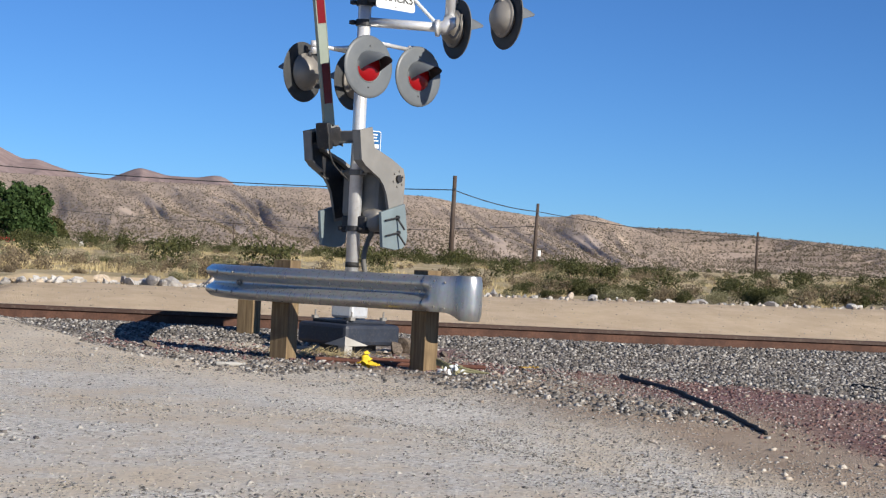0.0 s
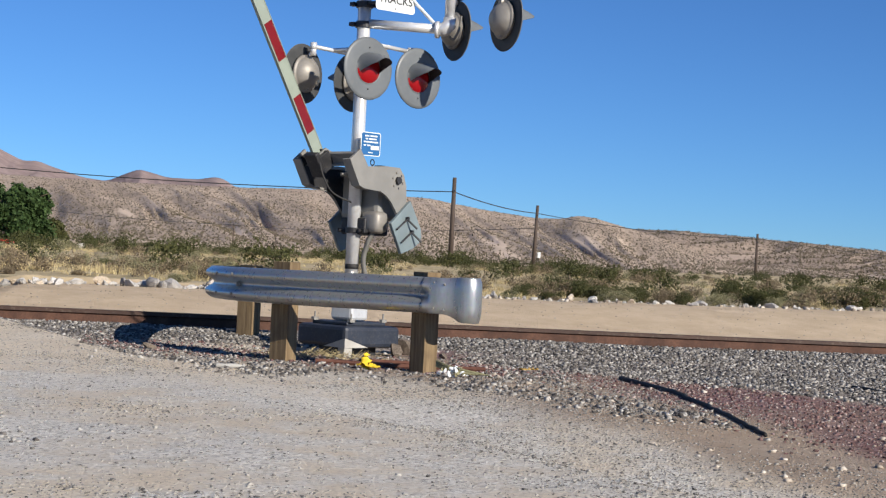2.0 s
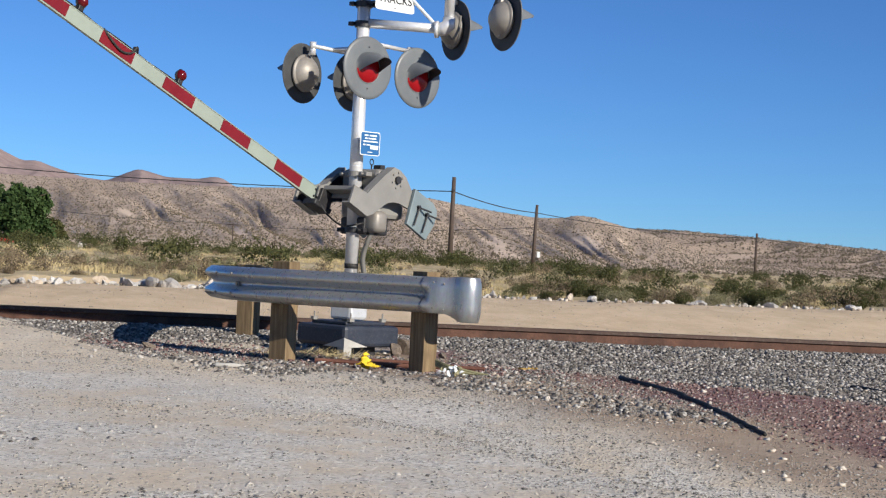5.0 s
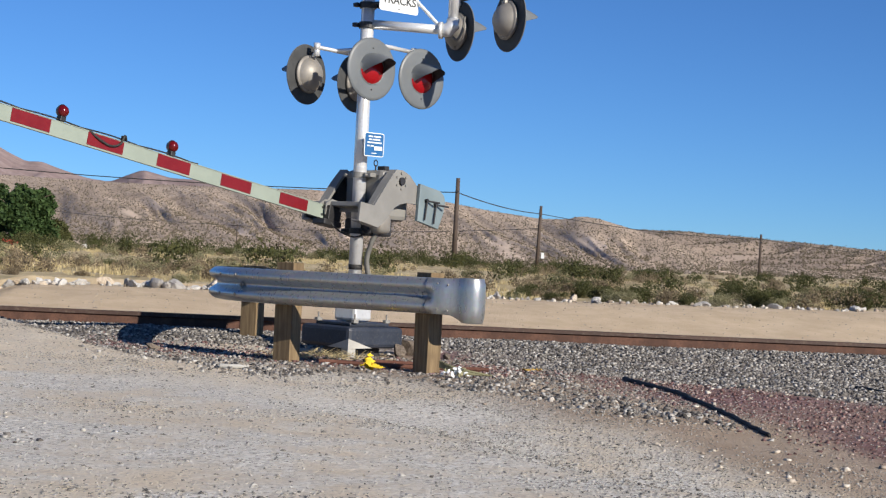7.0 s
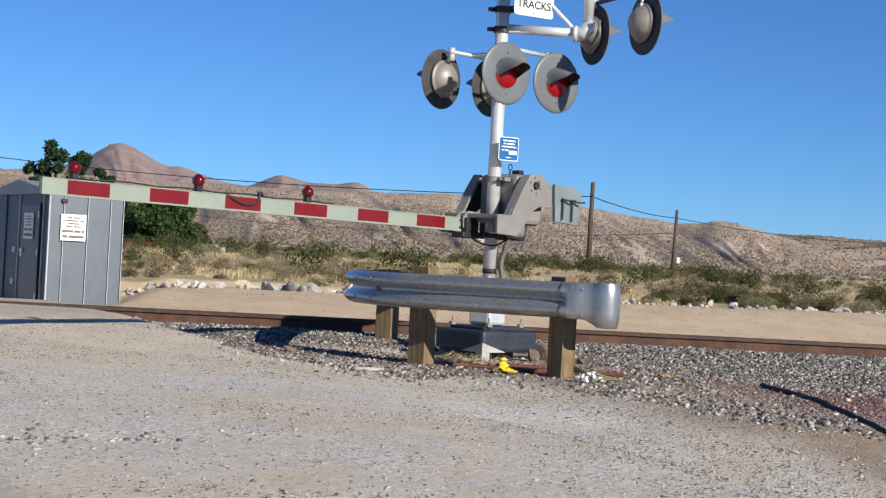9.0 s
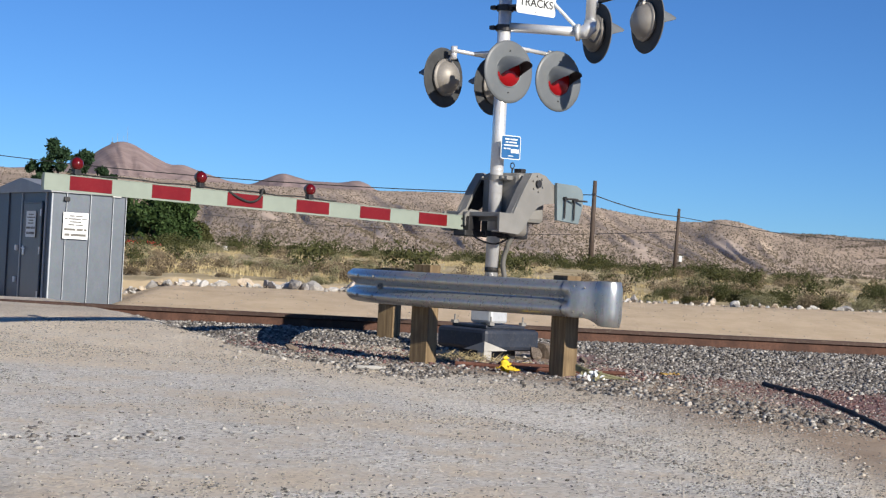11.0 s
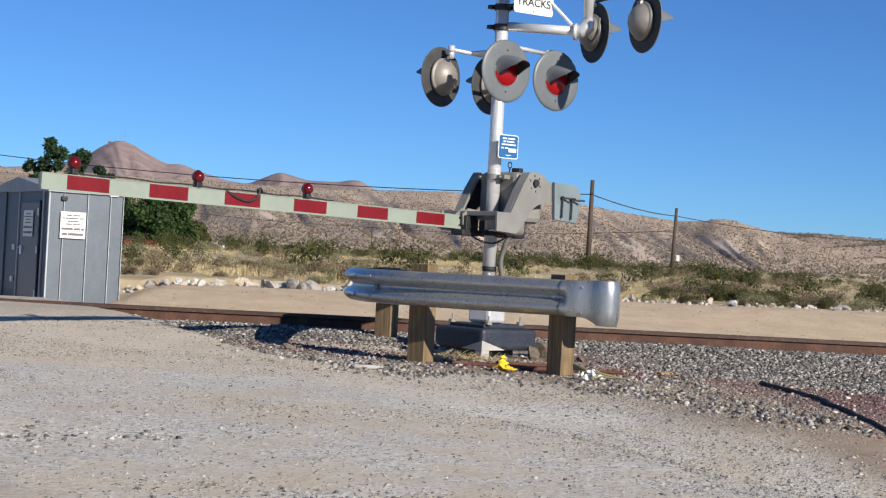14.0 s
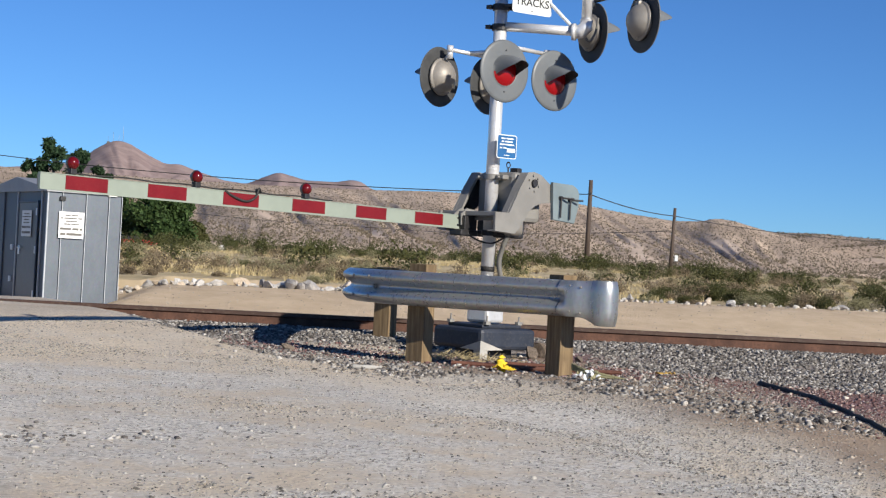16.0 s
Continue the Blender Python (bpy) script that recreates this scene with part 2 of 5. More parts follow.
def boulder_material():
    m = Mat("riprap_rock", 0.9, 0.0, 0.2).local()
    r = m.random()
    col = m.ramp(r, [(0.0, (0.36, 0.34, 0.315)), (0.4, (0.52, 0.50, 0.465)), (0.7, (0.64, 0.62, 0.585)), (0.85, (0.60, 0.50, 0.38)), (1.0, (0.54, 0.43, 0.31))])
    a = m.noise(5, 6, 0.7)
    col = m.mix(m.math("MULTIPLY", m.step(a, 0.45, 0.7), 0.55), col, (0.24, 0.20, 0.17))
    m.color(col).bump(a, 0.05, 0.8)
    return m.m


M["boulder"] = boulder_material()
M["creosote"] = leaves("creosote_leaves", (0.035, 0.04, 0.013), (0.085, 0.086, 0.03))
M["sage"] = leaves("sage_leaves", (0.15, 0.145, 0.078), (0.27, 0.25, 0.145), (0.13, 0.105, 0.062))
M["straw"] = leaves("dry_grass", (0.36, 0.285, 0.14), (0.52, 0.43, 0.24), (0.28, 0.22, 0.12))
M["brown"] = leaves("dead_brush", (0.13, 0.10, 0.062), (0.23, 0.18, 0.115))
M["tree"] = leaves("tree_leaves", (0.022, 0.045, 0.013), (0.055, 0.092, 0.027))
M["pine"] = leaves("conifer_needles", (0.014, 0.035, 0.016), (0.035, 0.065, 0.028))
M["hillscrub"] = leaves("hill_scrub_leaves", (0.12, 0.10, 0.068), (0.20, 0.165, 0.115))
M["bark"] = wood("grey_bark", (0.10, 0.075, 0.05), (0.2, 0.155, 0.11))
M["car_red"] = plain("red_car_paint", (0.45, 0.02, 0.025), 0.3, 0.0, 0.05, 3, amount=0.1, bump=0.0)
M["yellow"] = plain("yellow_cloth", (0.75, 0.52, 0.03), 0.85, 0.0, 0.12, 14, amount=0.1)
M["faded_yellow"] = plain("faded_yellow_cloth", (0.42, 0.27, 0.07), 0.9, 0.0, 0.15, 14, amount=0.3)
M["shed_dark"] = galvanised("galvanised_door", 0.20, 0.5, (1.5, 1.5, 0.6))
M["vent"] = plain("dull_roof_sheet", (0.30, 0.31, 0.32), 0.55, 0.4, 0.08, 2, amount=0.2)
M["red_lamp"] = glow("lit_red_lamp", (0.7, 0.02, 0.02), 0.12)


# ---- mesh helpers ----
def mesh_of(bm, name, mat, smooth=False):
    me = bpy.data.meshes.new(name)
    bmesh.ops.recalc_face_normals(bm, faces=bm.faces[:])
    bm.to_mesh(me)
    bm.free()
    for p in me.polygons:
        p.use_smooth = smooth
    me.materials.append(M[mat] if isinstance(mat, str) else mat)
    return me


def part(name, bm, mat, parent=None, label="", smooth=False):
    ob = new(name, mesh_of(bm, name, mat, smooth))
    ob.parent = parent
    if label:
        ob["label"] = label
    return ob


def thing(name, label, category, m=None, group="", kind=""):
    ob = new(name)
    ob.empty_display_size = 0.1
    if m is not None:
        ob.matrix_basis = m
    return tagged(ob, label, category, group, kind)


def box(bm, lo, hi, bevel=0.0, m=None):
    lo, hi = Vector(lo), Vector(hi)
    mat = Matrix.Translation((lo + hi) / 2) @ Matrix.Diagonal((*(hi - lo), 1))
    if m is not None:
        mat = m @ mat
    vs = bmesh.ops.create_cube(bm, size=1, matrix=mat)["verts"]
    if bevel:
        es = list({e for v in vs for e in v.link_edges})
        bmesh.ops.bevel(bm, geom=es, offset=bevel, segments=2, affect="EDGES", profile=0.5)
    return bm


def rod(bm, a, b, r, r2=None, n=12, cap=True):
    a, b = Vector(a), Vector(b)
    d = b - a
    m = Matrix.Translation((a + b) / 2) @ d.to_track_quat("Z", "Y").to_matrix().to_4x4()
    bmesh.ops.create_cone(bm, cap_ends=cap, segments=n, radius1=r, radius2=r if r2 is None else r2, depth=d.length, matrix=m)
    return bm


def tube(bm, pts, r, n=8):
    """A round tube along the points."""
    pts = [Vector(p) for p in pts]
    rings = []
    for i, p in enumerate(pts):
        d = (pts[min(i + 1, len(pts) - 1)] - pts[max(i - 1, 0)]).normalized()
        side = d.cross(Vector((0, 0, 1)) if abs(d.z) < 0.95 else Vector((1, 0, 0))).normalized()
        up = side.cross(d)
        rr = r[i] if isinstance(r, (list, tuple)) else r
        rings.append([bm.verts.new(p + (side * math.cos(a) + up * math.sin(a)) * rr) for a in (2 * math.pi * k / n for k in range(n))])
    for a, b in zip(rings, rings[1:]):
        for k in range(n):
            bm.faces.new((a[k], a[(k + 1) % n], b[(k + 1) % n], b[k]))
    bm.faces.new(rings[0][::-1])
    bm.faces.new(rings[-1])
    return bm


def slab(bm, outline, a, b, m, bevel=0.0):
    """A plate: an outline in the (first, second) axes of m, from a to b along its third axis."""
    lo = [bm.verts.new(m @ Vector((x, y, a))) for x, y in outline]
    hi = [bm.verts.new(m @ Vector((x, y, b))) for x, y in outline]
    n = len(outline)
    fs = [bm.faces.new(lo[::-1]), bm.faces.new(hi)]
    for k in range(n):
        fs.append(bm.faces.new((lo[k], lo[(k + 1) % n], hi[(k + 1) % n], hi[k])))
    if bevel:
        es = [e for f in fs[:2] for e in f.edges]
        bmesh.ops.bevel(bm, geom=es, offset=bevel, segments=2, affect="EDGES", profile=0.5)
    return bm


def lathe(bm, prof, m, n=28, squash=1.0):
    """Turns (radius, height) pairs round the third axis of m."""
    rings = []
    for r, h in prof:
        if r < 1e-5:
            rings.append([bm.verts.new(m @ Vector((0, 0, h)))])
        else:
            rings.append([bm.verts.new(m @ Vector((r * math.cos(2 * math.pi * k / n), r * squash * math.sin(2 * math.pi * k / n), h))) for k in range(n)])
    for a, b in zip(rings, rings[1:]):
        for k in range(n):
            q = (k + 1) % n
            if len(a) == 1:
                bm.faces.new((a[0], b[q], b[k]))
            elif len(b) == 1:
                bm.faces.new((a[k], a[q], b[0]))
            else:
                bm.faces.new((a[k], a[q], b[q], b[k]))
    return bm


def frame_at(origin, x, y):
    """A matrix with the given origin, first and second axis."""
    x, y = Vector(x).normalized(), Vector(y)
    z = x.cross(y).normalized()
    y = z.cross(x)
    return Matrix.Translation(origin) @ Matrix((x, y, z)).transposed().to_4x4()


def spline(pts, n):
    """n points along a smooth curve through the given ones."""
    P = np.array(pts, float)
    out = []
    for s in np.linspace(0, len(P) - 1, n):
        i = min(int(s), len(P) - 2)
        u = s - i
        p0, p1, p2, p3 = P[max(i - 1, 0)], P[i], P[i + 1], P[min(i + 2, len(P) - 1)]
        out.append(0.5 * ((2 * p1) + (-p0 + p2) * u + (2 * p0 - 5 * p1 + 4 * p2 - p3) * u ** 2 + (-p0 + 3 * p1 - 3 * p2 + p3) * u ** 3))
    return out


def sstep(x, a, b):
    t = np.clip((np.asarray(x, float) - a) / (b - a), 0, 1)
    return t * t * (3 - 2 * t)


def wave(x, y, s, seed=0):
    """Cheap smooth noise for whole arrays, about -1 to 1."""
    r = np.random.RandomState(seed)
    out = 0
    for k in range(7):
        a = r.uniform(0, 2 * math.pi)
        f = s * r.uniform(0.6, 1.9)
        out = out + np.sin((x * math.cos(a) + y * math.sin(a)) * f + r.uniform(0, 6.28))
    return out / 4.0


# ---- the ground ----
RAIL_Y, RAIL_K = 18.28, 0.175


def rail_s(x, y):
    """Distance behind the near rail, square to it."""
    return (y - RAIL_Y - RAIL_K * x) * 0.985


def road_w(x, y):
    """How much the crossing's ramp lifts the ground: 1 on the ramp."""
    edge = -4.5 + (y - 17.2) * -0.62 + 0.12 * wave(x, y, 1.3, 5)
    return 1 - sstep(x, edge - 0.9, edge)


def ground_z(x, y):
    x, y = np.asarray(x, float), np.asarray(y, float)
    s = rail_s(x, y)
    z = -0.36 * (1 - sstep(y, 4.0, 13.6))
    z = z + 0.11 * sstep(s, -2.0, -0.75)
    ramp = 0.235 * sstep(s, -6.5, -0.25)
    w = road_w(x, y) * (1 - sstep(s, 2.0, 3.2))
    z = z * (1 - w) + np.maximum(z, ramp) * w
    far = np.where(s > 2.0, 1.0, 0.0)
    back = 3.2 * (1 - sstep(x, -8.6, -7.3))
    zf = 0.11 - 0.26 * sstep(s, 2.0, 5.0) + (0.52 + 0.012 * x) * sstep(s - back, 6.2, 11.8)
    zf = zf + np.clip(s - 12, 0, 400) * (0.0068 - 0.000012 * np.clip(x, -90, 90) * 0.6) - 0.1 * sstep(s, 12.2, 16)
    zf = zf + 0.5 * sstep(s, 13, 50) * (1 - sstep(x, -4, 12))
    z = np.where(far > 0, np.where(s < 3.2, zf + (z - 0.11) * (1 - sstep(s, 2, 3.2)), zf), z)
    z = z + 0.012 * wave(x, y, 2.1, 1) + 0.006 * wave(x, y, 6.0, 2)
    z = z + np.where(s > 13, 0.15 * wave(x, y, 0.15, 3), 0)
    return z


def ballast_skirt(x, y):
    """How much of the wide ballast apron beyond the signal lies here."""
    return sstep(y - 15.3 + (x - 0.54) * 0.95 + 0.3 * wave(x, y, 1.7, 41), -0.25, 0.45) * sstep(x - 0.12 * (15.5 - y), 0.0, 0.7)


def gz(x, y):
    return float(ground_z(x, y))


def build_ground():
    def axis(lo, hi, step, out, ratio=1.22):
        mid = list(np.arange(lo, hi + 1e-6, step))
        a, d = [], step
        p = lo
        while p > -out:
            d *= ratio
            p -= d
            a.append(p)
        b, d = [], step
        p = hi
        while p < out:
            d *= ratio
            p += d
            b.append(p)
        return np.array(a[::-1] + mid + b)
    xs = axis(-11.0, 9.0, 0.11, 4300)
    ys = axis(4.5, 32.0, 0.11, 4300)
    X, Y = np.meshgrid(xs, ys)
    Z = ground_z(X, Y)
    nx, ny = len(xs), len(ys)
    idx = np.arange(nx * ny).reshape(ny, nx)
    quads = np.stack([idx[:-1, :-1], idx[:-1, 1:], idx[1:, 1:], idx[1:, :-1]], -1).reshape(-1, 4)
    me = bpy.data.meshes.new("ground")
    me.from_pydata(np.stack([X, Y, Z], -1).reshape(-1, 3).tolist(), [], quads.tolist())
    S = rail_s(X, Y)
    R = road_w(X, Y)
    n1 = wave(X, Y, 1.8, 11)
    masks = {
        "gravel": sstep(9 - Y + 3 * n1 + 4, -2.0, 3.0) * 0.95 + 0.05,
        "sand": sstep(S, 1.8, 2.6),
        "field": sstep(S + 0.4 * n1, 12.3, 13.6),
        "ballast": sstep(S + 0.22 * n1, -1.75, -1.35) * (1 - sstep(S, 1.8, 2.4)) * (1 - R),
        "red": sstep(X - 0.55 - (14.2 - Y) * 0.467 + 0.18 * n1, 0.0, 0.5) * (1 - sstep(S, -1.7, -1.3)) * sstep(Y, 8.0, 9.0) * (0.75 + 0.25 * np.clip(n1, -1, 1)),
        "earth": np.exp(-((X + 0.6) / 1.6) ** 2 - ((Y - 14.1) / 0.85) ** 2) * 0.95 + 0.85 * sstep(X + 1.25 - (14.2 - Y) * 0.467 + 0.3 * n1, 0.0, 1.0) * (1 - sstep(S, -2.0, -1.5)) * sstep(Y, 6.0, 9.0),
        "asphalt": R * sstep(S + 0.3 * n1, -3.2, -0.8) * (1 - sstep(S, 2.2, 3.0)) * 0.35,
    }
    band = np.exp(-((Y - 15.1 + (X + 2) * 0.42) / 0.85) ** 2) * (1 - R) * (1 - sstep(X, -0.6, 0.4)) * sstep(X, -5.0, -3.6)
    masks["ballast"] = np.maximum(masks["ballast"], 0.62 * band)
    apron = ballast_skirt(X, Y) * (1 - sstep(S, 1.8, 2.4))
    masks["ballast"] = np.maximum(masks["ballast"], 0.9 * apron)
    masks["red"] = masks["red"] * (1 - 0.85 * apron)
    masks["asphalt"] = np.maximum(masks["asphalt"], 0.6 * sstep(6.35 + 0.9 * (-X - 2.6) - Y + 0.08 * n1, 0.0, 0.2) * (1 - sstep(X, -2.2, -1.9)))
    for k, v in masks.items():
        at = me.attributes.new(k, "FLOAT", "POINT")
        at.data.foreach_set("value", np.clip(v, 0, 1).astype(np.float32).ravel())
    for p in me.polygons:
        p.use_smooth = True
    me.materials.append(M["ground"])
    return tagged(new("ground", me), "dusty gravel and sand desert ground", "ground", kind="structure")


ground = build_ground()


# ---- hills and mountains ----
HILL = []

def hills(name, label, mat, az, crest, foot, r0, r1, rows=130, cols=900, rough=0.17, seed=3, power=0.85, spur=26.0, shear=3.2):
    """A range seen from the crossing: crest and foot are elevations in degrees over the azimuths az."""
    A = np.radians(np.linspace(az[0], az[-1], cols))
    C = np.interp(np.degrees(A), az, crest)
    C = np.convolve(np.pad(C, 3, "edge"), np.ones(7) / 7, "valid")
    B = np.interp(np.degrees(A), az, foot)
    S = np.concatenate([[-0.06, -0.03], np.linspace(0, 1.12, rows - 2)])
    SS, AA = np.meshgrid(S, A, indexing="ij")
    R = r0 + (r1 - r0) * SS
    deg = np.degrees(AA)
    warp = deg + shear * SS + 0.8 * np.sin(deg * 0.55 + seed + 3 * SS) + 0.4 * wave(deg, SS * 4, 1.3, seed + 1)
    fold = lambda w, soft: 1 - np.sqrt(w * w + soft)        # ridges with slightly rounded valleys
    ridge = fold(wave(warp, SS * 1.2, spur * 0.075, seed), 0.03)
    ridge2 = fold(wave(warp + 0.3 * ridge, SS * 2.0, spur * 0.2, seed + 5), 0.05)
    ridge3 = fold(wave(warp + 0.1 * ridge2, SS * 5.0, spur * 0.5, seed + 7), 0.05)
    up = np.clip(SS, 0, 1)
    shape = up ** power + rough * (ridge * 0.70 + ridge2 * 0.24 + ridge3 * 0.06 - 0.6) * np.clip(4 * up * (1 - up), 0, 1) ** 0.8
    EL = B[None] + (C - B)[None] * shape
    EL = np.where(SS < 0, EL + SS * 25, EL)
    EL = np.where(SS > 1, C[None] - (SS - 1) * 6.0, EL)
    Z = H + R * np.tan(np.radians(EL))
    X, Y = R * np.sin(AA), R * np.cos(AA)
    n = cols
    idx = np.arange(rows * cols).reshape(rows, cols)
    quads = np.stack([idx[:-1, :-1], idx[:-1, 1:], idx[1:, 1:], idx[1:, :-1]], -1).reshape(-1, 4)
    me = bpy.data.meshes.new(name)
    me.from_pydata(np.stack([X, Y, Z], -1).reshape(-1, 3).tolist(), [], quads.tolist())
    bare = sstep(wave(warp, SS * 5, 2.6, seed + 9) + 0.5 * (ridge2 - 0.5), 0.62, 0.92) * sstep(up, 0.06, 0.2) * (1 - sstep(up, 0.5, 0.8))
    at = me.attributes.new("bare", "FLOAT", "POINT")
    at.data.foreach_set("value", bare.astype(np.float32).ravel())
    for p in me.polygons:
        p.use_smooth = True
    me.materials.append(M[mat])
    if name != "mountain":
        HILL.append((X[2:-6], Y[2:-6], Z[2:-6], bare[2:-6]))
    return tagged(new(name, me), label, "hill", kind="structure")


hills("hill", "bare tan desert hills dotted with scrub", "hill",
      (-30, -24, -20.5, -15.8, -12, -7.3, -5.0, -0.6, 1.5, 3.4, 4.3, 4.8, 5.4, 6.4, 7.0, 8.05, 9.3, 10.5, 24),
      (2.9, 2.75, 2.64, 2.59, 2.55, 2.61, 2.69, 2.57, 2.24, 2.04, 2.07, 2.20, 2.15, 1.90, 1.74, 1.48, 1.09, 0.83, 0.5),
      (-0.1, -0.1, 0.0, 0.15, 0.45, 0.52, 0.45, 0.38, 0.33, 0.28, 0.26, 0.22, 0.2, 0.15, 0.1, 0.08, 0.1, 0.1, 0.1),
      330, 900)
hills("ridge", "darker scrub-covered ridge behind the hills", "ridge",
      (2, 5, 6.8, 8.4, 10.4, 12.4, 14.4, 15.7, 20, 26), (1.7, 1.80, 1.82, 1.83, 1.74, 1.62, 1.50, 1.41, 1.2, 1.0), (0.2,) * 10,
      700, 1150, rows=90, cols=500, rough=0.26, seed=21, power=0.7, shear=-3.0)
hills("mountain", "hazy brown mountain peaks on the horizon", "mountain",
      (-30, -25, -21, -18.9, -18.3, -17.8, -17.4, -17.0, -16.7, -16.3, -15.7, -15.0, -14.5, -14.0, -12.9, -12.1, -11.5, -11.0, -10.5, -10.0, -8.9, -8.3, -7.95, -7.6, -3, 2),
      (2.3, 2.4, 2.6, 2.8, 2.99, 3.22, 3.53, 3.76, 3.84, 3.75, 3.42, 3.10, 3.14, 2.96, 2.65, 2.57, 2.85, 3.06, 2.95, 2.82, 2.82, 2.94, 2.87, 2.62, 2.1, 1.6),
      (1.0,) * 26, 2600, 3900, rows=60, cols=600, rough=0.07, seed=33, spur=40, shear=1.0)


# ---- the track ----
def track():
    ang = math.atan(RAIL_K)
    e = Vector((math.cos(ang), math.sin(ang), 0))
    q = Vector((-math.sin(ang), math.cos(ang), 0))
    prof = [(-0.070, 0), (0.070, 0), (0.070, 0.012), (0.012, 0.030), (0.009, 0.120), (0.034, 0.135), (0.036, 0.168), (0.030, 0.174),
            (-0.030, 0.174), (-0.036, 0.168), (-0.034, 0.135), (-0.009, 0.120), (-0.012, 0.030), (-0.070, 0.012)]
    for k, (off, drop) in enumerate(((0.0, 0.0), (1.5, 0.075))):
        base = Vector((0, RAIL_Y, 0.086 - drop)) + q * off
        t = thing("rail", "long rusty steel rail with a worn dark head", "rail", Matrix.Translation(base), "rails of the track")
        m = frame_at((0, 0, 0), q, (0, 0, 1))
        bm = bmesh.new()
        slab(bm, prof, -260, 260, m)
        part("web_and_foot", bm, "rust", t)
        bm = bmesh.new()
        slab(bm, [(-0.0375, 0.134), (0.0375, 0.134), (0.0385, 0.170), (0.030, 0.178), (-0.030, 0.178), (-0.0385, 0.170)], -260, 260, m)
        part("rail_head", bm, "railtop", t, "dark worn rail head")
        if k == 0:
            for j in (-1, 1):
                bm = bmesh.new()
                box(bm, (-0.45, -0.035, 0.045), (0.45, -0.012, 0.125), 0.004, Matrix.Translation(e * (j * 6.2 + 0.4)) @ Matrix.Rotation(ang, 4, "Z"))
                part("joint_bar", bm, "rust_red", t, "bolted joint bar")
    bm = bmesh.new()
    box(bm, (-0.11, -0.55, -0.17), (0.11, 2.05, -0.004), 0.012)
    me = mesh_of(bm, "sleeper", "sleeper")
    for i in range(-26, 44):
        s = tagged(new("sleeper", me), "old dark timber sleeper bedded in ballast", "sleeper", "sleepers of the track")
        s.matrix_basis = Matrix.Translation(Vector((0, RAIL_Y, 0.084)) + e * (i * 0.54 + 0.2)) @ Matrix.Rotation(ang, 4, "Z") @ Matrix.Rotation(-0.05, 4, "X")


track()

# ---- the crossing signal ----
# its first axis points along the lowered gate, its second to the side that faces the traffic
SIG = pose(-0.9, 15.8, 0, 0, 0, -128)
PIV = Vector((-0.2, 0, 1.755))


def sig_axis(x, y):
    """A world direction in the signal's own axes."""
    v = SIG.to_3x3().inverted() @ Vector((x, y, 0))
    return v.normalized()


def sig_place(x, y, z):
    return SIG.inverted() @ Vector((x, y, z))


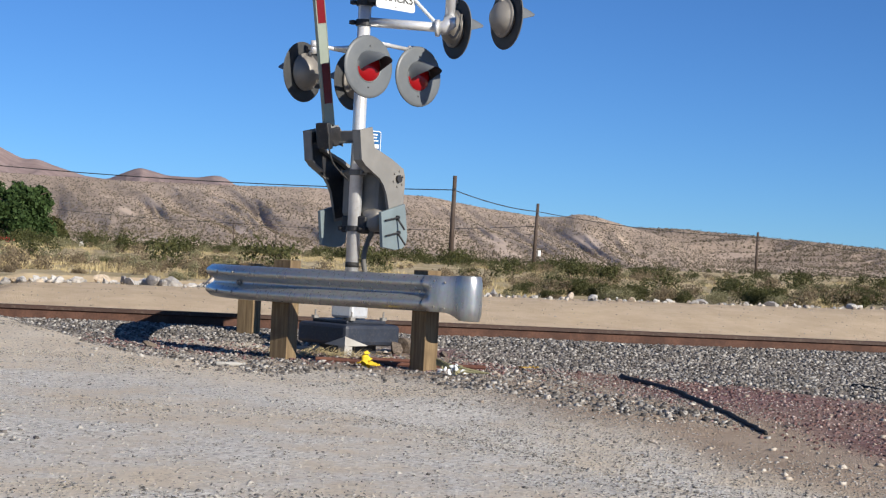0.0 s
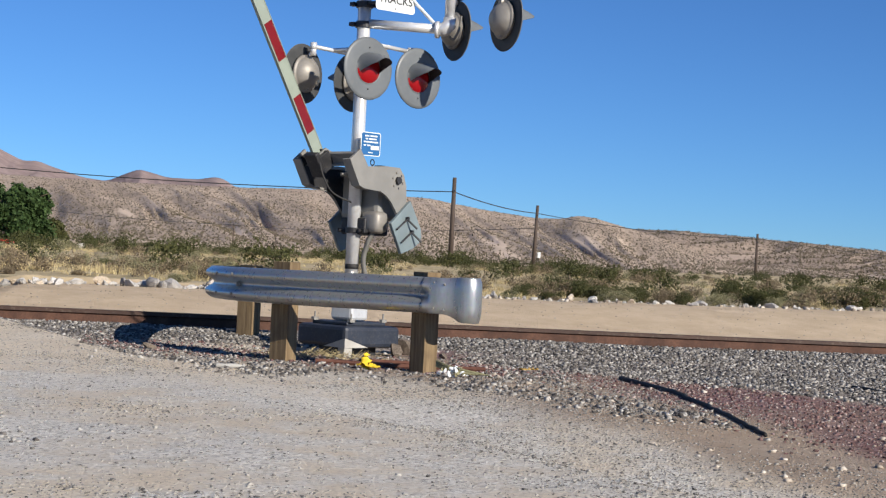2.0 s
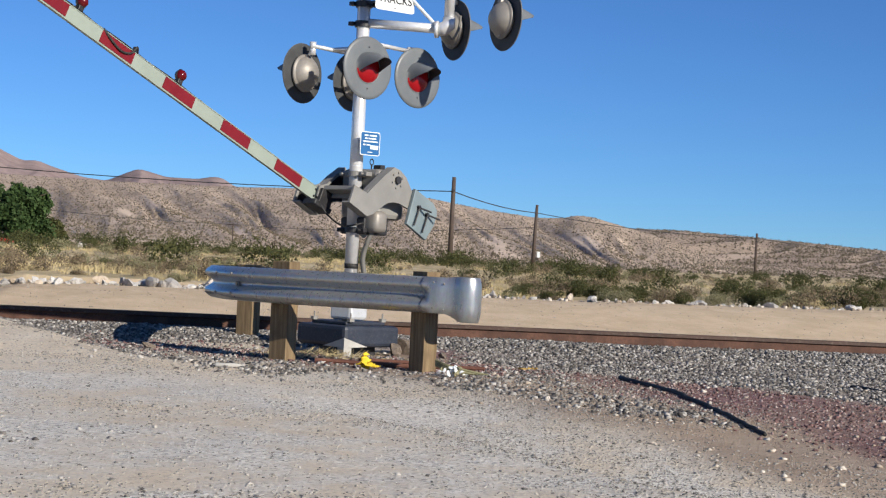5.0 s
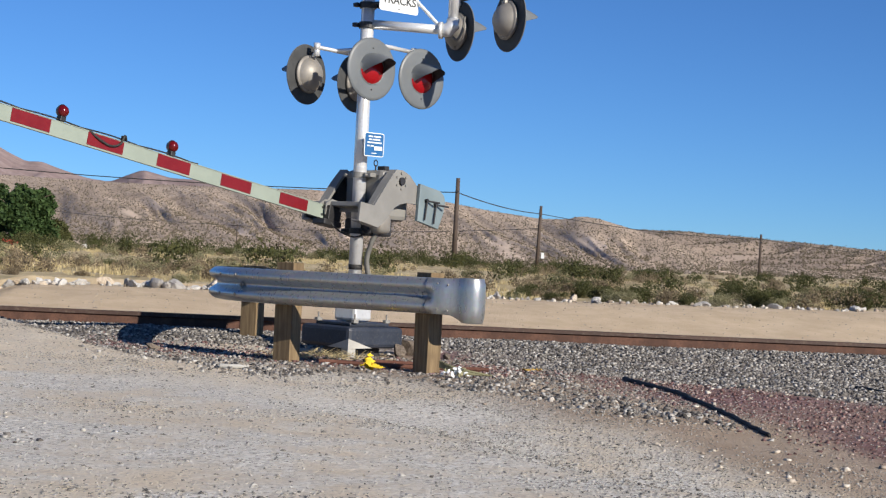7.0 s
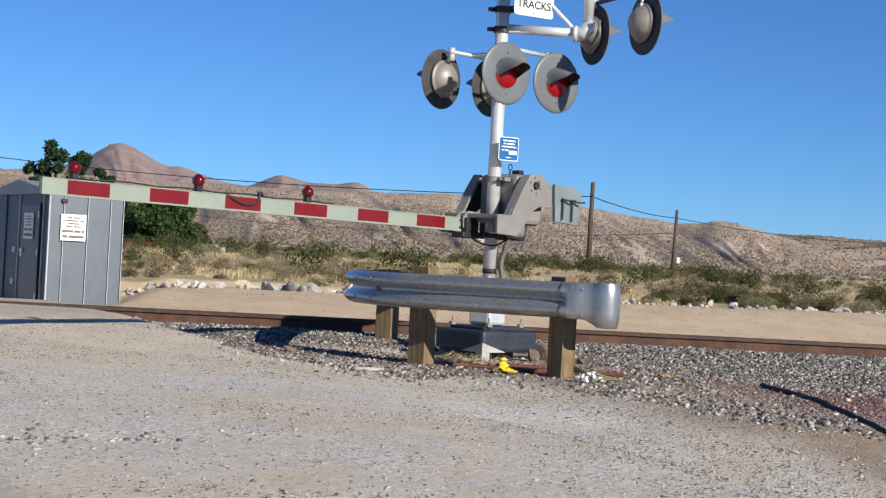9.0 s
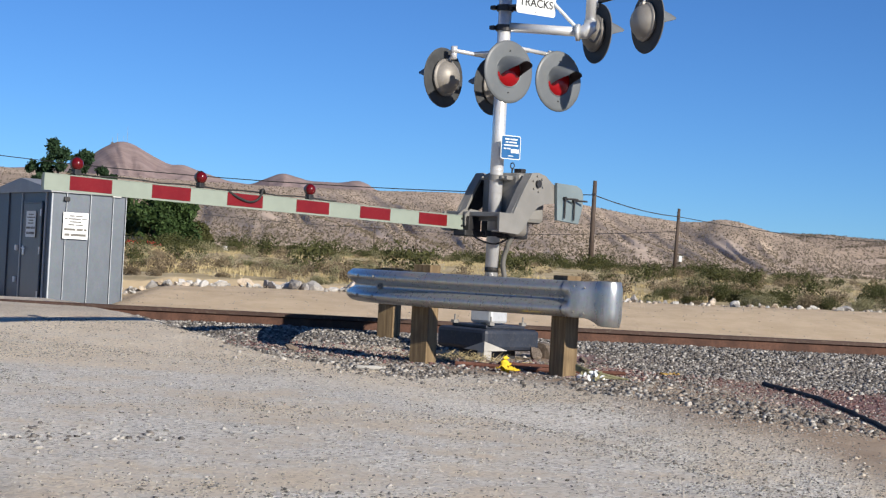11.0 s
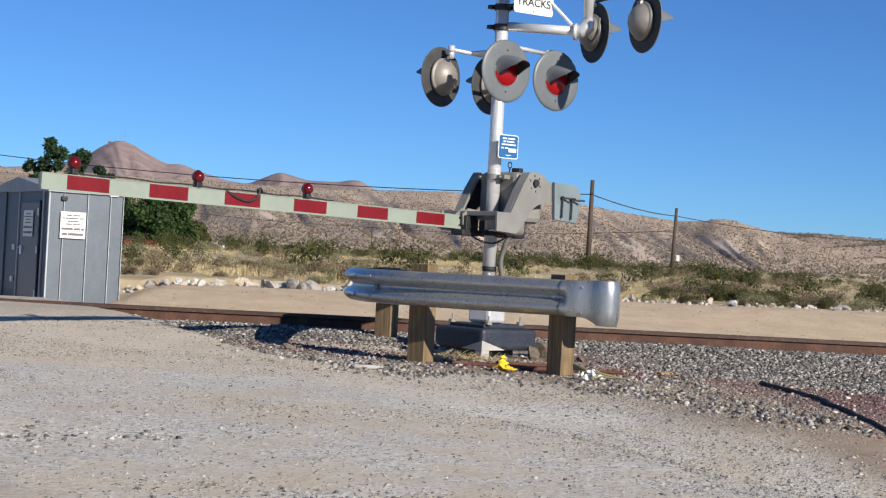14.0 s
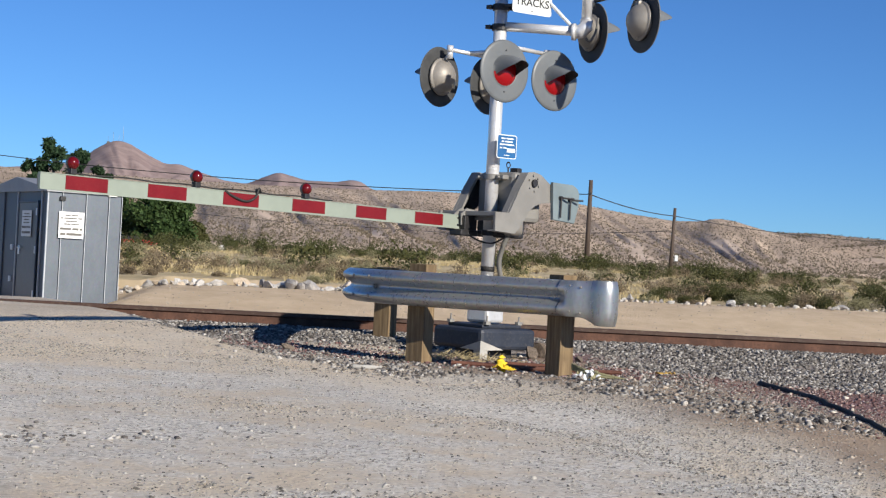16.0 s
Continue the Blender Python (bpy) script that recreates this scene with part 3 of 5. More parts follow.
def lamp_unit(parent, at, face, mount):
    """A flasher: disc, hood, lens and cast housing; face: where it looks."""
    f = Vector(face).normalized()
    m = frame_at(at, Vector((0, 0, 1)).cross(f), (0, 0, 1))     # third axis: forwards
    bm = bmesh.new()
    lathe(bm, [(0.15, 0.010), (0.27, 0.012), (0.298, 0.006), (0.303, -0.002), (0.298, -0.006)], m, 44)
    disc = part("background_disc", bm, "disc", parent, "round grey enamelled background disc", True)
    bm = bmesh.new()
    lathe(bm, [(0.0, -0.012), (0.28, -0.010), (0.300, -0.007), (0.2985, -0.003)], m, 44)
    part("disc_back", bm, "disc_back", disc, "black back of the disc")
    bm = bmesh.new()
    lathe(bm, [(0.0, -0.165), (0.045, -0.162), (0.09, -0.145), (0.135, -0.11), (0.165, -0.065), (0.17, -0.05), (0.188, -0.048), (0.19, -0.028), (0.172, -0.026), (0.172, -0.012)], m, 28)
    box(bm, (-0.03, -0.17, -0.075), (0.03, -0.145, -0.03), 0.004, m)
    box(bm, (-0.03, 0.145, -0.085), (0.03, 0.185, -0.03), 0.004, m)
    part("lamp_housing", bm, "housing", disc, "cast lamp housing", True)
    bm = bmesh.new()
    lathe(bm, [(0.0, 0.050), (0.05, 0.047), (0.095, 0.037), (0.13, 0.022), (0.143, 0.010)], m, 28)
    part("lens", bm, "lens", disc, "red lens", True)
    bm = bmesh.new()
    lathe(bm, [(0.142, 0.010), (0.150, 0.020), (0.153, 0.009)], m, 28)
    part("lens_ring", bm, "disc", disc, "", True)
    # the hood, a long lip over the upper half
    bm = bmesh.new()
    for thick in (0.0, 0.004):
        rows_ = []
        for i in range(9):
            l = i / 8
            ring = []
            for k in range(17):
                a = math.radians(-5 + 190 * k / 16)
                reach = 0.26 * min(1.0, max(0.0, math.sin(math.radians(-5 + 190 * k / 16))) / 0.72) ** 1.3
                r = 0.155 - thick - 0.02 * l
                ring.append(bm.verts.new(m @ Vector((r * math.cos(a) * (1 - 0.12 * l), r * math.sin(a) - 0.05 * l * l, 0.01 + reach * l))))
            rows_.append(ring)
        for a, b in zip(rows_, rows_[1:]):
            for k in range(16):
                bm.faces.new((a[k], a[k + 1], b[k + 1], b[k]) if thick == 0 else (a[k], b[k], b[k + 1], a[k + 1]))
    me = bpy.data.meshes.new("hood")
    bm.to_mesh(me)
    bm.free()
    for p in me.polygons:
        p.use_smooth = True
    me.materials.append(M["disc"])
    me.materials.append(M["disc_back"])
    half = len(me.polygons) // 2
    for p in me.polygons[half:]:
        p.material_index = 1
    hood = new("hood", me)
    hood.parent = disc
    for a in (-1, 1):
        bm = bmesh.new()
        lathe(bm, [(0.0, 0.018), (0.007, 0.017), (0.009, 0.008)], m @ Matrix.Translation((0, 0.2 * a, 0)), 8)
        part("bolt", bm, "dark", disc)
    bm = bmesh.new()
    back = m @ Vector((0, 0.165, -0.055))
    mt = Vector(mount)
    tube(bm, [back, back + (mt - back) * 0.35, mt], 0.016, 8)
    rod(bm, mt - Vector((0, 0, 0.05)), mt + Vector((0, 0, 0.05)), 0.032)
    part("lamp_bracket", bm, "alu", disc, "", True)
    return disc


def crossing_signal():
    t = thing("crossing_signal", "railroad crossing signal mast with red flashers and striped gate", "crossing signal", SIG)
    bm = bmesh.new()
    rod(bm, (0, 0, 0.32), (0, 0, 4.3), 0.066, n=28)
    part("mast", bm, "alu", t, "silver aluminium pipe mast", True)
    for z, w in ((3.30, 0.085), (3.50, 0.085), (2.90, 0.08), (2.03, 0.069), (1.88, 0.069)):
        bm = bmesh.new()
        rod(bm, (0, 0, z - (0.03 if w > 0.07 else 0.004)), (0, 0, z + (0.03 if w > 0.07 else 0.004)), w, n=20)
        if w > 0.07:
            for s in (-1, 1):
                c = sig_axis(1, 0.1) * (s * 0.11)
                box(bm, c - Vector((0.03, 0.03, 0.02)), c + Vector((0.03, 0.03, 0.02)), 0.005, Matrix.Translation((0, 0, z)))
        part("mast_clamp", bm, "dark" if w > 0.07 else "alu", t, "", False)
    # lamps facing the traffic, and those on the far side
    front = sig_axis(0.68, -0.73)
    back = sig_axis(-0.82, 0.57)
    zc = 2.79
    for v, face, us in ((0.45, front, (0.42, -0.345)), (-0.52, back, (0.30, -0.45))):
        bm = bmesh.new()
        rod(bm, (0, 0, 3.06), (0, v * 0.75, 3.06), 0.024)
        rod(bm, (us[0], v * 0.75, 3.06), (us[1], v * 0.75, 3.06), 0.021)
        for u in us:
            rod(bm, (u, v * 0.75, 3.03), (u, v * 0.75, 3.10), 0.034)
        part("lamp_arm", bm, "alu", t, "slim silver lamp crossarm", True)
        for u in us:
            lamp_unit(t, Vector((u, v, zc)), face, (u, v * 0.75, 3.02))
    # the side arm and its lamps
    elbow = sig_place(-0.045, 15.66, 3.268)
    bm = bmesh.new()
    rod(bm, sig_place(-0.84, 15.78, 3.31), elbow + (sig_place(-0.84, 15.78, 3.31) - elbow) * 0.06, 0.047, n=20)
    part("side_arm", bm, "alu", t, "horizontal silver pipe arm", True)
    bm = bmesh.new()
    el = [elbow + sig_axis(-1, 0.15) * 0.11, elbow + sig_axis(-1, 0.15) * 0.05 + Vector((0, 0, 0.006)), elbow + Vector((0, 0, 0.05)), elbow + Vector((0, 0, 0.12))]
    tube(bm, el, [0.066, 0.072, 0.072, 0.064], 16)
    rod(bm, elbow + sig_axis(-1, 0.15) * 0.10, elbow + sig_axis(-1, 0.15) * 0.135, 0.085, n=20)
    part("elbow", bm, "alu", t, "cast pipe elbow with a flange", True)
    bm = bmesh.new()
    rod(bm, elbow + Vector((0, 0, 0.1)), elbow + Vector((0, 0, 1.0)), 0.05, n=20)
    part("riser", bm, "alu", t, "", True)
    bm = bmesh.new()
    a, b = sig_place(-0.02, 16.05, 3.63), sig_place(0.53, 15.05, 3.63)
    rod(bm, a, b, 0.022)
    part("lamp_arm", bm, "dark", t, "", True)
    side = sig_axis(0.87, 0.47)
    for x, y in ((0.03, 15.98), (0.50, 15.12)):
        lamp_unit(t, sig_place(x, y, 3.31), side, sig_place(x - 0.02, y - 0.01, 3.62))
    bm = bmesh.new()
    tube(bm, spline([elbow + Vector((0, 0, -0.06)), elbow + sig_axis(1, -0.1) * 0.05 + Vector((0, 0, -0.09)), elbow + sig_axis(1, 0) * 0.1 + Vector((0, 0, 0.02)), elbow + sig_axis(1, 0.3) * 0.12 + Vector((0, 0, 0.15))], 12), 0.012, 8)
    part("cable", bm, "conduit", t, "", True)
    # signs on the mast
    sf = frame_at(sig_place(-0.585, 15.62, 3.61), sig_axis(0.80, 0.60), (0, 0, 1))
    bm = bmesh.new()
    w, h = 0.235, 0.195
    out = []
    for cx, cy, a0 in ((w - .03, h - .03, 0), (-w + .03, h - .03, 90), (-w + .03, -h + .03, 180), (w - .03, -h + .03, 270)):
        out += [(cx + .03 * math.cos(math.radians(a0 + a)), cy + .03 * math.sin(math.radians(a0 + a))) for a in (0, 30, 60, 90)]
    slab(bm, out, -0.003, 0.0, sf)
    sign = part("track_sign", bm, "white", t, "white sign plate with black letters")
    cu = bpy.data.curves.new("lettering", "FONT")
    cu.body, cu.size, cu.align_x, cu.extrude, cu.offset = "TRACKS", 0.110, "CENTER", 0.001, 0.0015
    tmp = new("lettering", cu)
    dg = bpy.context.evaluated_depsgraph_get()
    me = bpy.data.meshes.new_from_object(tmp.evaluated_get(dg))
    bpy.data.objects.remove(tmp)
    me.transform(sf @ Matrix.Translation((0, -0.115, 0.002)))
    me.materials.clear()
    me.materials.append(M["ink"])
    lt = new("lettering", me)
    lt.parent = sign
    bm = bmesh.new()
    lathe(bm, [(0.0, 0.005), (0.007, 0.004), (0.008, 0)], sf @ Matrix.Translation((0, -0.165, 0)), 8)
    part("bolt", bm, "dark", sign)
    bm = bmesh.new()
    rod(bm, sf @ Vector((-0.1, 0.0, -0.01)), sf @ Vector((0.02, 0.0, -0.01)), 0.012)
    rod(bm, (0, 0, 3.52), sf @ Vector((-0.19, -0.12, -0.012)), 0.014)
    part("sign_bracket", bm, "dark", t)
    bm = bmesh.new()
    a, b = sf @ Vector((0.22, -0.05, -0.01)), elbow + Vector((0, 0, 0.02)) + sig_axis(-1, 0.1) * 0.11
    rod(bm, a, b, 0.018)
    part("sign_brace", bm, "white", t, "thin white brace bar")
    bf = frame_at(sig_place(-0.765, 15.66, 2.10), sig_axis(0.80, 0.60), (0, 0, 1))
    bm = bmesh.new()
    w, h = 0.118, 0.118
    def rounded(w, h, r):
        o = []
        for cx, cy, a0 in ((w - r, h - r, 0), (-w + r, h - r, 90), (-w + r, -h + r, 180), (w - r, -h + r, 270)):
            o += [(cx + r * math.cos(math.radians(a0 + a)), cy + r * math.sin(math.radians(a0 + a))) for a in (0, 45, 90)]
        return o
    slab(bm, rounded(w, h, 0.02), -0.003, 0.0, bf)
    notice = part("notice_plate", bm, "white", t, "small blue notice plate with white border")
    bm = bmesh.new()
    slab(bm, rounded(w - 0.009, h - 0.009, 0.014), 0.0005, 0.003, bf)
    part("blue_field", bm, "blue", notice)
    for y, hh, words in ((0.080, 0.015, (0.05, 0.085)), (0.050, 0.014, (0.03, 0.09)), (0.020, 0.014, (0.17,)), (-0.014, 0.014, (0.03, 0.04)), (-0.085, 0.008, (0.06,))):
        a = -(sum(words) + 0.012 * (len(words) - 1)) / 2 - (0.045 if len(words) == 2 and y < 0 else 0)
        for w_ in words:
            bm = bmesh.new()
            box(bm, (a, y - hh / 2, 0.0035), (a + w_, y + hh / 2, 0.005), 0, bf)
            part("print_bar", bm, "white", notice)
            a += w_ + 0.012
    bm = bmesh.new()
    box(bm, (0.0, -0.055, 0.0035), (0.095, -0.015, 0.005), 0, bf)
    part("number_panel", bm, "white", notice)
    # gate mechanism on the mast
    bm = bmesh.new()
    box(bm, (-0.50, -0.26, 1.36), (-0.075, 0.24, 1.86), 0.05)
    part("mechanism_case", bm, "grey_paint", t, "grey gate motor case", False)
    bm = bmesh.new()
    box(bm, (-0.19, 0.08, 1.22), (0.0, 0.30, 1.44), 0.05)
    part("motor", bm, "housing", t, "rounded silver-grey motor cover", True)
    bm = bmesh.new()
    rod(bm, (PIV.x, -0.40, PIV.z), (PIV.x, 0.40, PIV.z), 0.038, n=16)
    part("shaft", bm, "dark", t)
    for z in (1.80, 1.24):
        bm = bmesh.new()
        rod(bm, (0, 0, z - 0.028), (0, 0, z + 0.028), 0.083, n=22)
        for sy in (-1, 1):
            box(bm, (-0.045, sy * 0.13 - 0.05, z - 0.022), (0.045, sy * 0.13 + 0.05, z + 0.022), 0.008)
            rod(bm, (-0.07, sy * 0.13, z), (0.08, sy * 0.13, z), 0.012)
        part("case_clamp", bm, "grey_paint" if z > 1.5 else "dark", t)
    bm = bmesh.new()
    box(bm, (-0.35, -0.16, 1.20), (0.02, 0.16, 1.37), 0.02)
    part("case_foot", bm, "dark", t, "black bracket below the case")
    bm = bmesh.new()
    for x in (-0.12,):
        lathe(bm, [(0.028, -0.006), (0.036, 0), (0.028, 0.006), (0.022, 0), (0.028, -0.006)], Matrix.Translation((x, 0.1, 1.93)) @ Matrix.Rotation(math.pi / 2, 4, "X"), 14)
        rod(bm, (x, 0.1, 1.85), (x, 0.1, 1.91), 0.008)
    box(bm, (-0.24, 0.08, 1.86), (-0.17, 0.18, 1.905), 0.006)
    part("lifting_eye", bm, "dark", t)
    # conduit and foot of the mast
    bm = bmesh.new()
    pts = spline([(-0.12, 0.16, 1.36), (-0.08, 0.19, 1.25), (-0.05, 0.15, 1.12), (-0.03, 0.12, 0.95), (-0.05, 0.14, 0.75), (-0.03, 0.10, 0.55), (-0.02, 0.10, 0.36)], 26)
    tube(bm, pts, 0.026, 10)
    part("conduit", bm, "conduit", t, "grey flexible conduit", True)
    # a shadow across the mast, modelled as a black ring
    bm = bmesh.new()
    rod(bm, (0, 0, 0.855), (0, 0, 0.905), 0.0685, n=24)
    part("mast_shadow_band", bm, "rubber", t, "black ring painting a shadow across the mast", True)
    bm = bmesh.new()
    box(bm, (-0.13, -0.14, 0.345), (0.13, 0.14, 0.60), 0.03)
    rod(bm, (0, 0, 0.58), (0, 0, 0.66), 0.10, 0.07, n=20)
    part("junction_box", bm, "alu", t, "silver cast junction box base")
    for sx in (-1, 1):
        for sy in (-1, 1):
            bm = bmesh.new()
            rod(bm, (sx * 0.24, sy * 0.24, 0.33), (sx * 0.24, sy * 0.24, 0.42), 0.009)
            rod(bm, (sx * 0.24, sy * 0.24, 0.335), (sx * 0.24, sy * 0.24, 0.365), 0.04, n=6)
            part("anchor_bolt", bm, "grey_paint", t)
    return t


signal = crossing_signal()


def gate(parent):
    """The swinging gate: side plates, weights, crossbar and the striped arm; its origin is the shaft."""
    def place(u, v, w):
        return Vector((u, v, w))
    plate = [(0.087, 0.100), (0.20, -0.06), (0.346, -0.319), (0.549, -0.320), (0.542, -0.506), (0.253, -0.519), (0.19, -0.47), (0.11, -0.366), (0.04, -0.27), (-0.036, -0.222), (-0.13, -0.19), (-0.237, -0.181), (-0.42, -0.17), (-0.42, -0.03), (-0.239, 0.012), (-0.12, 0.09), (-0.009, 0.112)]
    m = frame_at((0, 0, 0), (1, 0, 0), (0, 0, 1))       # third axis: -v
    bm = bmesh.new()
    slab(bm, plate, -0.375, -0.345, m, 0.004)
    g = part("gate_frame", bm, "grey_paint", parent, "grey curved steel gate arm plates")
    bm = bmesh.new()
    slab(bm, plate, 0.355, 0.385, m, 0.004)
    part("far_plate", bm, "grey_paint", g)
    # thin black sheet that paints the near plate's shade onto the far plate
    bm = bmesh.new()
    slab(bm, [(0.08 + (x - 0.08) * 0.94, -0.2 + (y + 0.2) * 0.9) for x, y in plate], 0.3505, 0.3525, m)
    part("inner_shade", bm, "dark", g, "black sheet painting the shade inside the far plate")
    for v0, v1 in ((0.27, 0.345), (-0.355, -0.28)):
        bm = bmesh.new()
        slab(bm, [(0.087, 0.100), (0.20, -0.06), (0.346, -0.319), (0.32, -0.325), (0.17, -0.07), (0.06, 0.085)], -v1, -v0, m)
        slab(bm, [(0.542, -0.506), (0.253, -0.519), (0.19, -0.47), (0.11, -0.366), (0.12, -0.35), (0.2, -0.455), (0.26, -0.503), (0.54, -0.49)], -v1, -v0, m)
        part("plate_flange", bm, "grey_paint", g)
    for v in (0.378, -0.388):
        bm = bmesh.new()
        sgn = 1 if v > 0 else -1
        rod(bm, (0, v - 0.004 * sgn, 0), (0, v + 0.018 * sgn, 0), 0.036, n=18)
        for k in range(6):
            a = math.radians(60 * k + 20)
            rod(bm, (0.078 * math.cos(a), v - 0.004 * sgn, 0.078 * math.sin(a)), (0.078 * math.cos(a), v + 0.01 * sgn, 0.078 * math.sin(a)), 0.011, n=8)
        part("hub", bm, "grey_paint", g, "bolted hub")
    for v0, v1 in ((0.378, 0.418), (-0.428, -0.388)):
        bm = bmesh.new()
        slab(bm, [(-0.256, 0.03), (-0.58, 0.025), (-0.66, -0.01), (-0.69, -0.07), (-0.685, -0.19), (-0.63, -0.365), (-0.285, -0.345)], -v1, -v0, m, 0.006)
        w = part("counterweight", bm, "weight", g, "blue-grey counterweight plate")
        for x in (-0.37, -0.52):
            bm = bmesh.new()
            e = v1 if v0 > 0 else v0
            sg = 1 if v0 > 0 else -1
            z0 = -0.12 if x > -0.4 else -0.13
            rod(bm, (x, e + 0.022 * sg, z0), (x, e + 0.022 * sg, z0 - 0.20), 0.009, n=8)
            rod(bm, (x + 0.02, e - 0.01 * sg, z0), (x - 0.12, e + 0.09 * sg, z0), 0.010, n=8)
            rod(bm, (x, e - 0.005 * sg, z0), (x, e + 0.03 * sg, z0), 0.02, n=8)
            part("hook_bolt", bm, "dark", w)
    bm = bmesh.new()
    box(bm, (0.40, -0.355, -0.36), (0.52, 0.345, -0.315), 0.006)
    box(bm, (0.40, -0.355, -0.40), (0.415, 0.345, -0.32), 0.004)
    part("crossbar", bm, "grey_paint", g, "steel channel crossbar")
    # clamps that hold the arm, on the crossbar
    AV, AW = -0.10, -0.425
    for dv in (-0.045, 0.045):
        bm = bmesh.new()
        slab(bm, [(0.36, -0.30), (0.50, -0.29), (0.58, -0.35), (0.57, -0.455), (0.50, -0.465), (0.40, -0.40)], -(AV + dv + 0.008), -(AV + dv - 0.008), m)
        part("arm_clamp", bm, "grey_paint", g)
    bm = bmesh.new()
    box(bm, (0.36, AV - 0.06, -0.56), (0.62, AV + 0.10, -0.50), 0.012)
    box(bm, (0.38, AV + 0.02, -0.51), (0.56, AV + 0.09, -0.36), 0.008)
    part("arm_socket", bm, "dark", g, "black bolted socket under the arm")
    bm = bmesh.new()
    tube(bm, spline([(0.56, AV + 0.06, -0.38), (0.50, 0.0, -0.55), (0.25, 0.08, -0.62), (0.05, 0.16, -0.5)], 16), 0.009, 6)
    part("arm_cable", bm, "rubber", g, "thin black cable", True)
    # the arm, slightly drooped from the plate's line, with a tapered height
    ROOT = Vector((0.46, AV, AW))
    L = 4.88
    am = frame_at(ROOT, (1, 0, 0.0053), (0, 0, 1))
    bm = bmesh.new()
    h0, h1 = 0.060, 0.057
    slab(bm, [(0, -h0), (L, -h1), (L, h1), (0, h0)], -0.014, 0.014, am)
    slab(bm, [(0, -h0 - 0.012), (L, -h1 - 0.012), (L, -h1), (0, -h0)], -0.018, 0.018, am)
    slab(bm, [(0, h0), (L, h1), (L, h1 + 0.006), (0, h0 + 0.006)], -0.018, 0.018, am)
    arm = part("gate_arm", bm, "sheet_pale", g, "long white and red striped gate arm")
    bm = bmesh.new()
    slab(bm, [(0, -h0 + 0.01), (L, -h1 + 0.01), (L, h1 - 0.01), (0, h0 - 0.01)], 0.0145, 0.028, am)
    part("arm_back", bm, "grey_paint", g, "dark back of the arm")
    step, first = 0.392, 0.34
    for k in range(6):
        a = first + 2 * k * step
        b = a + step
        bm = bmesh.new()
        slab(bm, [(a, -h0 + 0.006), (b, -h0 + 0.006), (b, h0 - 0.006), (a, h0 - 0.006)], -0.018, -0.0145, am)
        part("red_stripe", bm, "sheet_red", g, "red reflective stripe")
    bm = bmesh.new()
    for dx, dz in ((0.03, 0.03), (0.03, -0.03), (0.12, 0.035), (0.12, -0.035)):
        lathe(bm, [(0.0, 0.012), (0.010, 0.010), (0.012, 0)], am @ Matrix.Translation((dx, dz, -0.014)) @ Matrix.Rotation(math.pi, 4, "X"), 8)
    part("arm_bolts", bm, "dark", g)
    # lamps on the arm
    for k, s in enumerate((2.14, 3.37, 4.59)):
        lm = frame_at(am @ Vector((s, h0 + 0.006, 0)), (1, 0, 0), (0, 0, 1))
        bm = bmesh.new()
        box(bm, (-0.028, 0.0, -0.03), (0.028, 0.045, 0.03), 0.006, lm)
        lathe(bm, [(0.052, -0.012), (0.058, 0.0), (0.052, 0.012)], lm @ Matrix.Translation((0, 0.088, 0)), 22)
        lp = part("arm_lamp", bm, "dark", g, "small red warning lamp", False)
        bm = bmesh.new()
        lathe(bm, [(0.0, -0.055), (0.025, -0.05), (0.043, -0.033), (0.052, -0.008), (0.052, 0.008), (0.043, 0.033), (0.025, 0.05), (0, 0.055)], lm @ Matrix.Translation((0, 0.088, 0)), 22)
        part("lamp_lens", bm, "lamp_red", g, "round red lens", True)
    bm = bmesh.new()
    pts = [am @ Vector((s, h0 + 0.012 + 0.012 * abs(math.sin(s * 5)), 0.012)) for s in np.linspace(1.8, 4.65, 60)]
    tube(bm, pts, 0.007, 6)
    part("lamp_wire", bm, "rubber", g, "", True)
    bm = bmesh.new()
    tube(bm, [am @ Vector(p) for p in spline([(2.66, h0 + 0.02, 0), (2.70, h0 + 0.05, -0.02), (2.74, 0.03, -0.025), (2.84, -0.01, -0.026), (2.98, 0.02, -0.025), (3.08, h0 + 0.01, -0.01)], 22)], 0.011, 6)
    rod(bm, am @ Vector((2.70, h0, 0)), am @ Vector((2.70, h0 + 0.05, 0)), 0.018, n=10)
    part("cable_loop", bm, "rubber", g, "black cable loop", True)
    return g


gate_frame = gate(signal)


